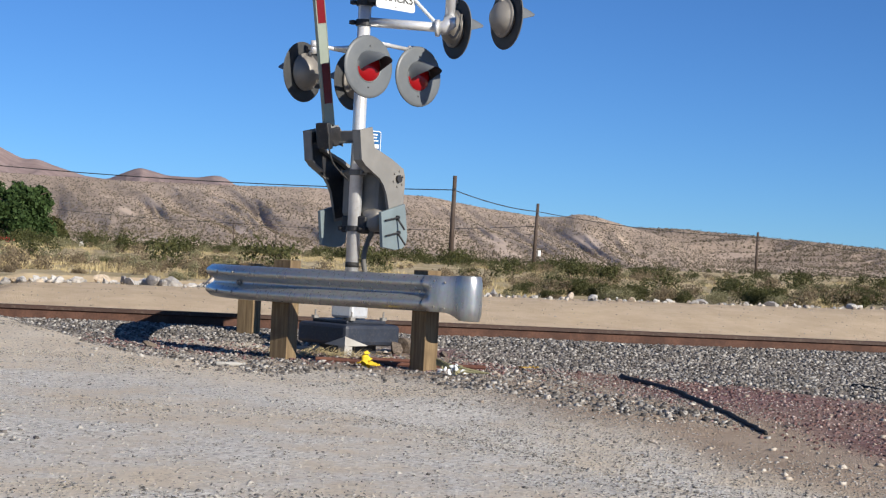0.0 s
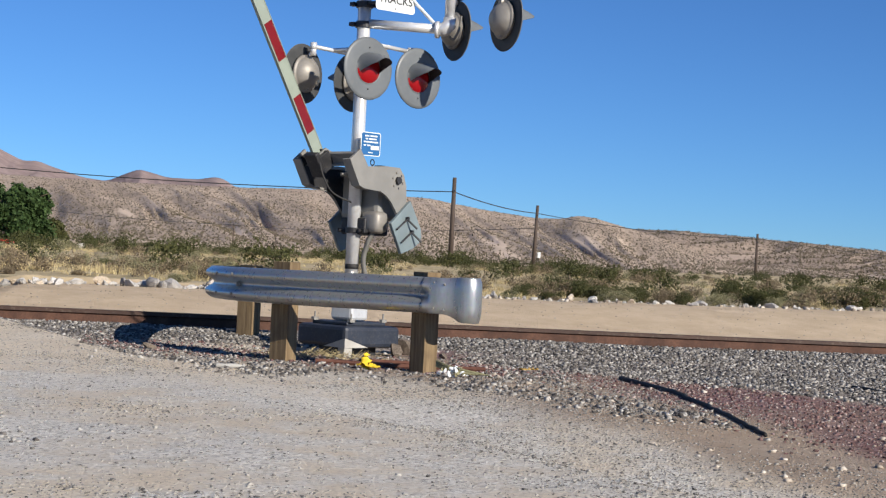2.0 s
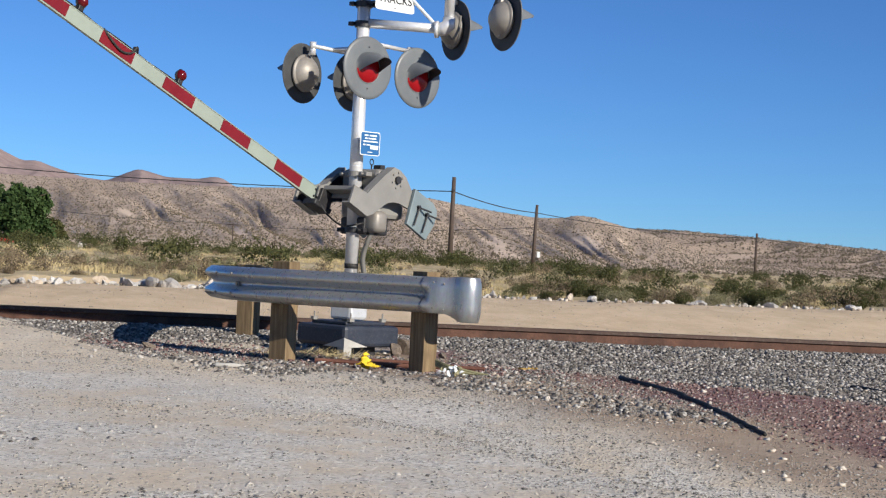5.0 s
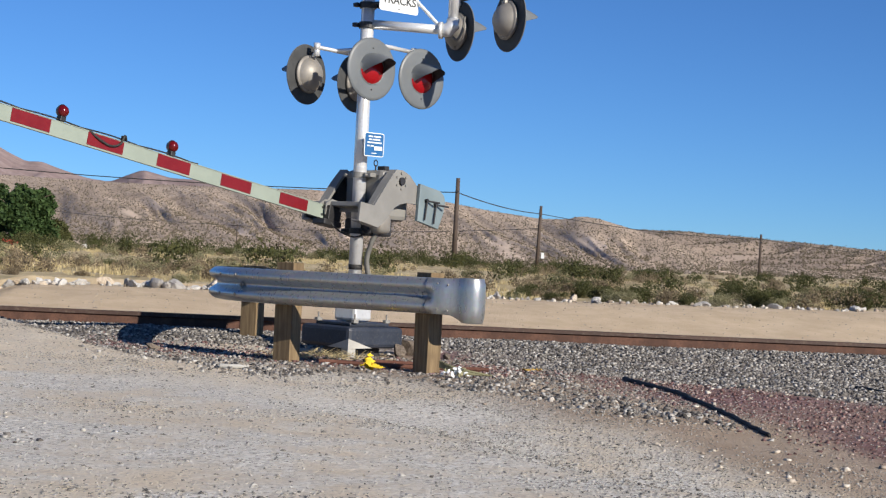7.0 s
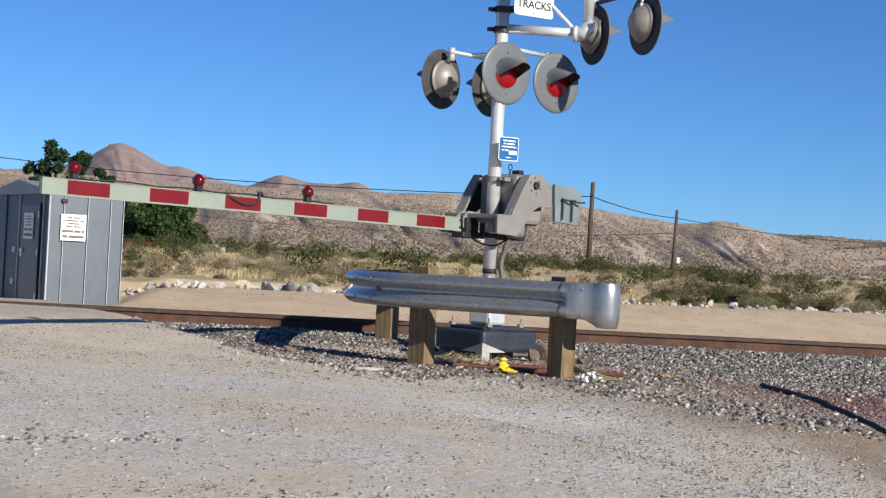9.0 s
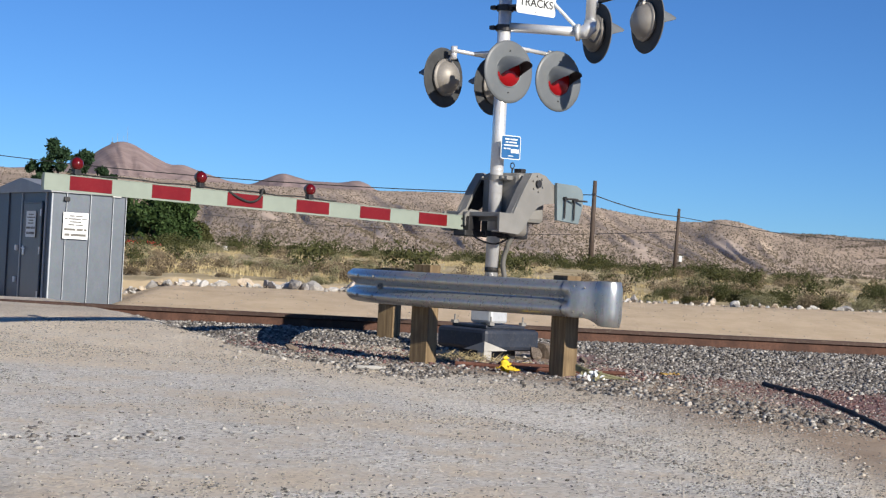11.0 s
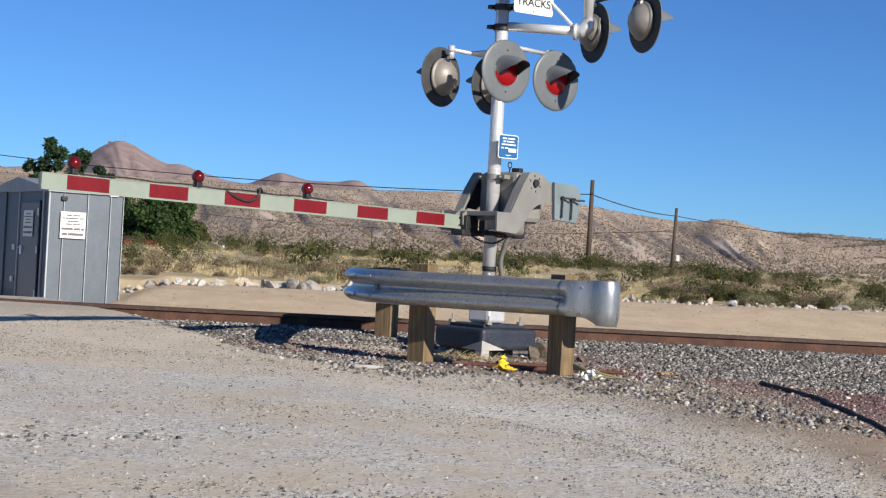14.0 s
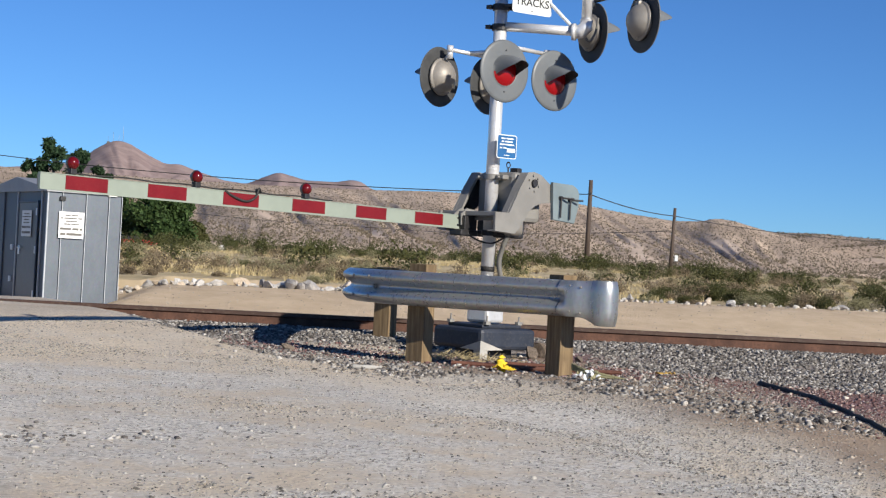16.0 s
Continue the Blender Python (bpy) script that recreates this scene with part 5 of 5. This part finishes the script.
    scatter("pebbles", "scattered dark and pale pebbles", "gravel", p, rs.uniform(0.004, 0.016, len(p)) * (1 + (rs.uniform(0, 1, len(p)) > 0.95)), 5, flat=0.6)
    p = spread(2600, -1.4, 4.2, 8.2, 13.9, 15, lambda x, y, r: (r < 0.75 * sstep(x + 1.4 - (14.2 - y) * 0.467, 0.0, 0.8) * (0.5 + 0.5 * wave(x, y, 2.0, 23))) & (x < 0.33 * y + 0.4))
    scatter("dirt_stones", "pale tan broken stones lying on the dirt", "tan_stone", p, 0.008 + 0.034 * rs.uniform(0, 1, len(p)) ** 3, 15, flat=0.6)
    p = spread(700, -3.6, -1.5, 6.2, 8.2, 9, lambda x, y, r: r < np.exp(-((x + 2.5) / 0.55) ** 2 - ((y - 7.15 - 0.5 * (x + 2.5)) / 0.28) ** 2))
    scatter("edge_stones", "mixed grey and brown stones along the road edge", "ballast", p, rs.uniform(0.006, 0.03, len(p)), 9, flat=0.55)
    p = spread(6000, -13, 13, 26, 34, 16, lambda x, y, r: r < np.exp(-((rail_s(x, y) - 12.15) / 0.35) ** 2) * (0.6 + 0.4 * wave(x, y, 2.2, 31)))
    scatter("riprap_rubble", "small pale rubble between the riprap rocks", "tan_stone", p, 0.02 + 0.08 * rs.uniform(0, 1, len(p)) ** 2, 16, flat=0.7)
    p = spread(1500, -11, 9, 22.5, 31, 6, lambda x, y, r: (rail_s(x, y) > 4) & (rail_s(x, y) < 12.2))
    scatter("bank_pebbles", "small stones on the sandy bank", "gravel", p, rs.uniform(0.008, 0.022, len(p)), 6)


loose_stones()


def litter():
    def lying(name, label, category, x, y, dz=0.0, turn=0):
        return thing(name, label, category, pose(x, y, gz(x, y) + dz, 0, 0, turn))
    # crumpled yellow cloth
    bm = bmesh.new()
    bmesh.ops.create_grid(bm, x_segments=16, y_segments=16, size=0.5)
    for v in bm.verts:
        x, y = v.co.x, v.co.y
        r = math.hypot(x, y)
        v.co = Vector((x * 0.24 + 0.03 * noise.noise(Vector((y * 5, x * 4, 3))), y * 0.18, 0.02 + 0.16 * max(0, 0.42 - abs(x + 0.18)) * (0.6 + 0.5 * noise.noise(Vector((x * 3, y * 3, 0)))) + 0.05 * abs(noise.noise(Vector((x * 7, y * 7, 1))))))
    ob = tagged(new("yellow_cloth", mesh_of(bm, "yellow_cloth", "yellow", True)), "crumpled bright yellow cloth on the dirt", "cloth")
    ob.matrix_basis = pose(-0.60, 13.85, gz(-0.60, 13.85) + 0.005, 0, 0, -20) @ Matrix.Diagonal((0.75, 0.75, 0.75, 1))
    sol = ob.modifiers.new("thick", "SOLIDIFY")
    sol.thickness = 0.004
    bm = bmesh.new()
    tube(bm, spline([(0, 0, 0), (0.02, 0, 0.06), (-0.01, 0.01, 0.12), (0.03, 0.0, 0.19)], 8), [0.04, 0.05, 0.04, 0.05, 0.045, 0.035, 0.035, 0.015], 9)
    for v in bm.verts:
        v.co += Vector((noise.noise(v.co * 22), noise.noise(v.co * 22 + Vector((5, 0, 0))), 0.5 * noise.noise(v.co * 22 + Vector((0, 7, 0))))) * 0.045
    knot = new("fold", mesh_of(bm, "fold", "yellow", True))
    knot.parent = ob
    knot.location = (-0.045, 0, 0.0)
    # a small scrap of the same cloth
    bm = bmesh.new()
    bmesh.ops.create_grid(bm, x_segments=10, y_segments=6, size=0.5)
    for v in bm.verts:
        x, y = v.co.x, v.co.y
        v.co = Vector((x * 0.17, y * 0.09 + 0.015 * math.sin(6 * x), 0.012 + 0.04 * abs(noise.noise(Vector((x * 5, y * 5, 4))))))
    scrap = tagged(new("cloth_scrap", mesh_of(bm, "cloth_scrap", "faded_yellow", True)), "small faded yellow scrap of cloth on red stones", "cloth")
    scrap.matrix_basis = pose(0.82, 14.25, gz(0.82, 14.25) + 0.012, 0, 0, 15)
    scrap.modifiers.new("thick", "SOLIDIFY").thickness = 0.003
    # dry bouquet by the post
    t = lying("dried_flowers", "withered white flowers lying by the post", "flowers", 0.12, 13.12, 0.02, 0)
    rnd = random.Random(5)
    for k in range(6):
        bm = bmesh.new()
        a = rnd.uniform(-0.3, 0.3)
        tube(bm, spline([(-0.13, 0.1, 0.06 + 0.01 * k), (0.0, 0.03 * a, 0.03 + 0.008 * k), (0.16 + 0.03 * k, -0.06 + 0.05 * a, 0.015)], 8), 0.006, 5)
        part("stem", bm, "sage", t)
    for k in range(26):
        bm = bmesh.new()
        c = Vector((rnd.gauss(0.03, 0.035), rnd.gauss(-0.05, 0.025), rnd.uniform(0.0, 0.07))) if k < 18 else Vector((rnd.uniform(-0.12, 0.3), rnd.uniform(-0.1, 0.1), rnd.uniform(0.0, 0.04)))
        bmesh.ops.create_icosphere(bm, subdivisions=1, radius=rnd.uniform(0.012, 0.022), matrix=Matrix.Translation(c) @ Euler((k, k * 2, 0)).to_matrix().to_4x4() @ Matrix.Diagonal((1.4, 0.9, 0.4, 1)))
        part("petal_head", bm, "white" if k % 3 else "sage", t)
    # flattened plastic bottle
    t = lying("plastic_bottle", "crushed clear plastic bottle on the gravel", "bottle", -1.70, 12.95, 0.02, 8)
    bm = bmesh.new()
    tube(bm, [(-0.11, 0, 0), (-0.10, 0, 0), (-0.04, 0.004, 0), (0.02, 0, 0), (0.07, 0, 0), (0.10, 0, 0.002), (0.115, 0, 0.002)], [0.014, 0.022, 0.016, 0.021, 0.018, 0.010, 0.010], 10)
    part("bottle_body", bm, "concrete", t, "", True)
    bm = bmesh.new()
    rod(bm, (0.113, 0, 0.002), (0.132, 0, 0.002), 0.015)
    part("cap", bm, "concrete", t)
    # rusty bars on the ground
    for a, b, r in (((-1.1, 14.36), (0.43, 14.1), 0.026), ((-0.72, 14.62), (0.0, 14.5), 0.024)):
        bm = bmesh.new()
        mid = [(a[0] + (b[0] - a[0]) * k / 6, a[1] + (b[1] - a[1]) * k / 6) for k in range(7)]
        pts = [(x, y, gz(x, y) + r * 0.8) for x, y in mid]
        tube(bm, pts, r, 6)
        tagged(new("rusty_bar", mesh_of(bm, "rusty_bar", "rust_red")), "rusty steel bar half sunk in the dirt", "steel bar", "rusty bars")
    # thin black tapering strips on the cinders
    for pts, r in (([(1.63, 14.0), (1.85, 13.1), (1.98, 12.1), (2.1, 11.2), (2.18, 10.4)], 0.020), ([(3.83, 14.59), (3.94, 13.86)], 0.016)):
        bm = bmesh.new()
        q = spline([(x, y, 0) for x, y in pts], 30)
        tube(bm, [(p[0] + 0.012 * math.sin(9 * k), p[1], gz(p[0], p[1]) + r * 0.55) for k, p in enumerate(q)], [r * (1.25 - 0.55 * k / 29) for k in range(30)], 8)
        tagged(new("black_strip", mesh_of(bm, "black_strip", "rubber", True)), "thin black tapering strip on red stones", "hose", "rubber hoses")
    # rocks beside the base
    for x, y, k, s in ((-0.33, 16.15, 0.20, 2), (-0.42, 15.75, 0.12, 5), (-0.15, 15.7, 0.10, 3), (-1.55, 15.5, 0.07, 4), (-2.75, 15.1, 0.07, 1), (0.05, 15.8, 0.07, 6)):
        ob = tagged(new("rock", ROCKS[s]), "brown rock lying beside the signal base", "rock", "rocks by the base")
        ob.data = DARK_ROCKS[s]
        ob.matrix_basis = pose(x, y, gz(x, y) + k * 0.45, 10 * s, 20, 50 * s) @ Matrix.Diagonal((k * 1.2, k, k, 1))
    # straw and trimmings near the base
    rs = np.random.RandomState(9)
    bm = bmesh.new()
    for k in range(260):
        x, y = rs.normal(-1.2, 0.28), rs.normal(15.05, 0.16)
        a = rs.uniform(0, 6.3)
        l = rs.uniform(0.05, 0.16)
        z = gz(x, y) + rs.uniform(0, 0.03)
        rod(bm, (x, y, z), (x + l * math.cos(a), y + l * math.sin(a), z + rs.uniform(0.0, 0.08)), 0.003, 0.001, n=3, cap=False)
    tagged(new("dry_twigs", mesh_of(bm, "dry_twigs", "straw")), "dry twigs and straw on the stones", "twigs", kind="stuff")


litter()


# ---- plants ----
def clump(seed, n, spreadxy, height, leaf, shape="dome"):
    """Vertices and triangles of a bush of many small leaf blades."""
    rs = np.random.RandomState(seed)
    lobes = [(rs.uniform(-.6, .6), rs.uniform(-.6, .6), rs.uniform(0.3, 0.85), rs.uniform(0.25, 0.5)) for _ in range(9)]
    V, F = [], []
    for k in range(n):
        lx, ly, lz, lr = lobes[rs.randint(len(lobes))]
        d = rs.normal(0, 1, 3)
        d /= np.linalg.norm(d)
        c = np.array([lx, ly, lz]) + d * lr * rs.uniform(0.55, 1.0)
        if c[2] < 0.02:
            c[2] = rs.uniform(0.02, 0.3)
        c = c * (spreadxy, spreadxy, height)
        a, b = rs.normal(0, 1, 3), rs.normal(0, 1, 3)
        if shape == "grass":
            a = np.array([rs.normal(0, .25), rs.normal(0, .25), 1.0])
            c[2] = 0
        a /= np.linalg.norm(a)
        b -= a * a.dot(b)
        b /= np.linalg.norm(b)
        s = leaf * rs.uniform(0.6, 1.3)
        i = len(V)
        if shape == "grass":
            V += [c - b * s * 0.12, c + b * s * 0.12, c + a * height * rs.uniform(0.5, 1)]
        else:
            V += [c - b * s * 0.5, c + b * s * 0.5, c + a * s * 1.1]
        F.append((i, i + 1, i + 2))
    return np.array(V), np.array(F)


def fast_mesh(name, V, F, mat):
    me = bpy.data.meshes.new(name)
    me.vertices.add(len(V))
    me.vertices.foreach_set("co", np.asarray(V, np.float32).ravel())
    me.loops.add(F.size)
    me.loops.foreach_set("vertex_index", np.asarray(F, np.int32).ravel())
    me.polygons.add(len(F))
    me.polygons.foreach_set("loop_start", np.arange(0, F.size, 3, dtype=np.int32))
    me.update(calc_edges=True)
    me.materials.append(M[mat])
    return me


def field_of(name, label, mat, places, scales, shapes, seed):
    rs = np.random.RandomState(seed)
    VV, FF, off = [], [], 0
    for (x, y, z), s in zip(places, scales):
        V, F = shapes[rs.randint(len(shapes))]
        a = rs.uniform(0, 6.3)
        c, q = math.cos(a), math.sin(a)
        R = np.array([[c, -q, 0], [q, c, 0], [0, 0, 1]])
        VV.append((V * (s, s, s * rs.uniform(0.75, 1.2))) @ R.T + (x, y, z - 0.03))
        FF.append(F + off)
        off += len(V)
    return tagged(new(name, fast_mesh(name, np.concatenate(VV), np.concatenate(FF), mat)), label, "shrubs", kind="stuff")


def field_spots(n, y0, y1, seed, keep=None, wide=0.36):
    rs = np.random.RandomState(seed)
    y = y0 * (y1 / y0) ** rs.uniform(0, 1, n)
    x = rs.uniform(-wide - 0.03, wide - 0.05, n) * y
    ok = rail_s(x, y) > 12.6
    if keep:
        ok &= keep(x, y, rs.uniform(0, 1, n))
    x, y = x[ok], y[ok]
    return np.stack([x, y, ground_z(x, y)], -1)


def plants():
    rs = np.random.RandomState(12)
    near = [clump(k, 4200, 0.62, 0.50, 0.026) for k in range(4)]
    for k, (nm, mat, lab) in enumerate((("creosote_bush", "creosote", "dark olive-green creosote bush behind the rocks"), ("sagebrush", "sage", "grey-green rounded sagebrush behind the rocks"), ("dead_brush", "brown", "dry brown leafless brush behind the rocks"))):
        meshes = [fast_mesh(nm, *near[j], mat) for j in range(4)]
        r2 = random.Random(50 + k)
        cnt = (46, 70, 18)[k]
        for i in range(cnt):
            y = r2.uniform(32, 52)
            x = r2.uniform(-0.39, 0.31) * y
            if k == 0 and x < 0.02 * y and r2.random() < 0.75:
                continue
            if k == 1 and x > 0.05 * y and r2.random() < 0.6:
                continue
            if rail_s(x, y) < 12.9:
                continue
            s = r2.uniform(0.45, 0.95) if k else r2.uniform(0.7, 1.45)
            s *= (0.58 if k != 1 else 0.78) if x < -1 else 0.85
            ob = tagged(new(nm, meshes[r2.randrange(4)]), lab, "bush", "bushes behind the rocks")
            ob.matrix_basis = pose(x, y, gz(x, y) - 0.03, 0, 0, r2.uniform(0, 360)) @ Matrix.Diagonal((s, s, s * r2.uniform(0.7, 1.05), 1))
    shp = [clump(20 + k, 420, 0.62, 0.6, 0.055) for k in range(6)]
    gr = [clump(60 + k, 70, 0.55, 0.22, 0.12, "grass") for k in range(4)]
    left = lambda x, y, r: r < np.where(x / y < -0.03, np.where(y < 95, 0.4, 0.75), 0.3)
    right = lambda x, y, r: r < np.where(x / y > -0.06, np.where(y < 70, 0.16, np.where(x / y > 0.13, 0.25, 0.55)), np.where(y > 85, 0.95, 0.12))
    p = field_spots(2100, 45, 330, 1, right)
    field_of("creosote_scrub", "olive-green creosote scrub over the flats", "creosote", p, 0.45 + 1.2 * rs.uniform(0, 1, len(p)) ** 2, shp, 1)
    p = field_spots(800, 40, 330, 2, left)
    field_of("sage_scrub", "pale grey-green sage scrub", "sage", p, rs.uniform(0.4, 0.85, len(p)), shp, 2)
    rh = np.random.RandomState(77)
    tiny = [clump(90 + k, 9, 0.6, 0.6, 0.5) for k in range(5)]
    for (hx, hy, hz, hb), n, lo, hi, lab in ((HILL[0], 40000, 0.3, 0.8, "dark scrub dotted over the hillsides"), (HILL[1], 14000, 0.6, 1.4, "dark scrub dotted over the far ridge")):
        i = rh.randint(0, hx.shape[0] - 1, n)
        j = rh.randint(0, hx.shape[1] - 1, n)
        fu, fv = rh.uniform(0, 1, n), rh.uniform(0, 1, n)
        pick = lambda g: (g[i, j] * (1 - fu) + g[i + 1, j] * fu) * (1 - fv) + (g[i, j + 1] * (1 - fu) + g[i + 1, j + 1] * fu) * fv
        pp = np.stack([pick(hx), pick(hy), pick(hz)], -1)
        pp = pp[(pick(hb) < 0.3) | (rh.uniform(0, 1, n) < 0.25)]
        field_of("hill_scrub", lab, "hillscrub", pp, rh.uniform(lo, hi, len(pp)), tiny, 7)
    p = field_spots(600, 36, 250, 3)
    field_of("brown_scrub", "dry brown brush", "brown", p, rs.uniform(0.35, 0.8, len(p)), shp, 3)
    p = field_spots(2600, 36, 130, 4, lambda x, y, r: r < np.where(x / y < -0.02, 0.5, 0.2))
    field_of("dry_grass", "golden dry grass tufts", "straw", p, rs.uniform(0.5, 1.2, len(p)), gr, 4)


plants()


def tree(x, y, height, width, mat, seed, label, kind="broad"):
    t = thing("tree", label, "tree", pose(x, y, gz(x, y) - 0.1, 0, 0, seed * 40), "trees by the field")
    rnd = random.Random(seed)
    bm = bmesh.new()
    tube(bm, spline([(0, 0, 0), (0.1, 0, height * 0.25), (0.0, 0.1, height * 0.55), (0.05, 0, height * 0.9)], 8), [height * 0.035 * (1 - 0.11 * k) for k in range(8)], 8)
    for k in range(9):
        z = height * (0.2 + 0.07 * k)
        a = rnd.uniform(0, 6.3)
        l = width * rnd.uniform(0.4, 0.8) * (1 if kind == "broad" else (1.05 - z / height))
        tube(bm, [(0, 0, z), (math.cos(a) * l * 0.5, math.sin(a) * l * 0.5, z + l * 0.35), (math.cos(a) * l, math.sin(a) * l, z + l * 0.55)], [height * 0.012, height * 0.008, height * 0.004], 5)
    part("trunk", bm, "bark", t)
    rs = np.random.RandomState(seed)
    V, F = [], []
    lobes = []
    for k in range(30 if kind == "broad" else 64):
        h = rs.uniform(0.12, 0.98)
        prof = (math.sin(min(1, h * 1.25) * math.pi * 0.8) ** 0.6) if kind == "broad" else (1.08 - h)
        a = rs.uniform(0, 6.3)
        r = width * prof * rs.uniform(0.25, 0.85)
        lobes.append((math.cos(a) * r, math.sin(a) * r, h * height, width * rs.uniform(0.18, 0.36) * (0.5 + prof * 0.5)))
    for k in range(9500):
        lx, ly, lz, lr = lobes[rs.randint(len(lobes))]
        d = rs.normal(0, 1, 3)
        d /= np.linalg.norm(d)
        c = np.array([lx, ly, lz]) + d * lr * rs.uniform(0.35, 1.25)
        a, b = rs.normal(0, 1, 3), rs.normal(0, 1, 3)
        a /= np.linalg.norm(a)
        b -= a * a.dot(b)
        b /= np.linalg.norm(b)
        s = 0.26 * rs.uniform(0.5, 1.4)
        i = len(V)
        V += [c - b * s * .5, c + b * s * .5, c + a * s]
        F.append((i, i + 1, i + 2))
    V = np.array(V)
    V[:, 2] = np.maximum(V[:, 2], 0.2)
    ob = new("crown", fast_mesh("crown", V, np.array(F), mat))
    ob.parent = t
    return t


def far_left():
    for k, (u, y, h, w, mat, kind) in enumerate(((-0.262, 130, 5.0, 2.2, "tree", "broad"), (-0.275, 128, 4.6, 2.2, "tree", "broad"), (-0.290, 134, 5.2, 2.4, "tree", "broad"),
                                                 (-0.305, 140, 5.0, 2.4, "tree", "broad"), (-0.322, 150, 6.6, 2.4, "tree", "broad"), (-0.342, 150, 10.2, 2.3, "pine", "broad"),
                                                 (-0.327, 152, 9.4, 1.7, "pine", "broad"), (-0.308, 156, 7.9, 1.6, "pine", "broad"), (-0.355, 150, 7.9, 1.7, "pine", "broad"), (-0.248, 140, 2.4, 1.8, "creosote", "broad"))):
        tree(u * y, y, h, w, mat, 3 + k, "dense dark green tree by the field" if kind == "broad" else "dark conifer above the trees", kind)
    t = thing("parked_car", "red car parked by the trees", "car", pose(-35.2, 122, gz(-35.2, 122), 0, 0, 8) @ Matrix.Diagonal((0.92, 0.92, 0.7, 1)))
    bm = bmesh.new()
    slab(bm, [(-2.2, 0.35), (2.2, 0.35), (2.25, 0.75), (1.5, 0.9), (-1.9, 0.95), (-2.25, 0.8)], -0.85, 0.85, frame_at((0, 0, 0), (1, 0, 0), (0, 0, 1)), 0.05)
    part("body", bm, "car_red", t)
    bm = bmesh.new()
    slab(bm, [(-1.5, 0.9), (1.0, 0.88), (0.5, 1.3), (-1.1, 1.32)], -0.7, 0.7, frame_at((0, 0, 0), (1, 0, 0), (0, 0, 1)), 0.05)
    part("cabin", bm, "dark", t)
    for sx in (-1.4, 1.4):
        for sy in (-0.8, 0.8):
            bm = bmesh.new()
            rod(bm, (sx, sy - 0.1, 0.32), (sx, sy + 0.1, 0.32), 0.32, n=16)
            part("wheel", bm, "rubber", t)
    bm = bmesh.new()
    x, y = -26.2, 118
    box(bm, (-1.0, -0.3, -0.2), (1.0, 0.3, 0.55), 0.05)
    ob = tagged(new("concrete_block", mesh_of(bm, "concrete_block", "boulder")), "low pale stone block in the field", "block")
    ob.matrix_basis = pose(x, y, gz(x, y), 0, 0, 5)
    # masts on the summit
    for u, hh in ((-0.2945, 26), (-0.291, 20), (-0.2975, 15), (-0.2885, 42)):
        R = 3890
        x, y = R * math.sin(u), R * math.cos(u)
        z = H + R * math.tan(radians(3.72))
        t = thing("radio_mast", "thin radio mast on the far summit", "mast", pose(x, y, z - 8, 0, 0, 0), "masts on the summit")
        bm = bmesh.new()
        rod(bm, (0, 0, 0), (0, 0, hh + 8), 0.5, 0.25, n=6)
        part("lattice", bm, "shed_dark", t)
        bm = bmesh.new()
        box(bm, (-3, -2, 2), (3, 2, 11))
        part("hut", bm, "conduit", t)


far_left()


# ---- what moves ----
def motions():
    """The gate comes down, slowing at the end, and rests."""
    angles = [(0, 78.5), (0.5, 72.7), (1.0, 66.9), (1.5, 61.0), (2.0, 55.1), (2.5, 49.2), (3.0, 43.2), (3.5, 37.2), (4.2, 29.8), (4.8, 24.0), (5.6, 17.2),
              (6.4, 11.3), (7.0, 8.1), (7.5, 5.7), (8.0, 3.4), (8.5, 1.4), (9.0, 0.1), (9.4, 0.1), (10.5, 0.3), (11.5, 0.3), (16.0, 0.3)]
    walk(gate_frame, [(t, pose(PIV.x, PIV.y, PIV.z, 0, -a, 0)) for t, a in angles])


motions()
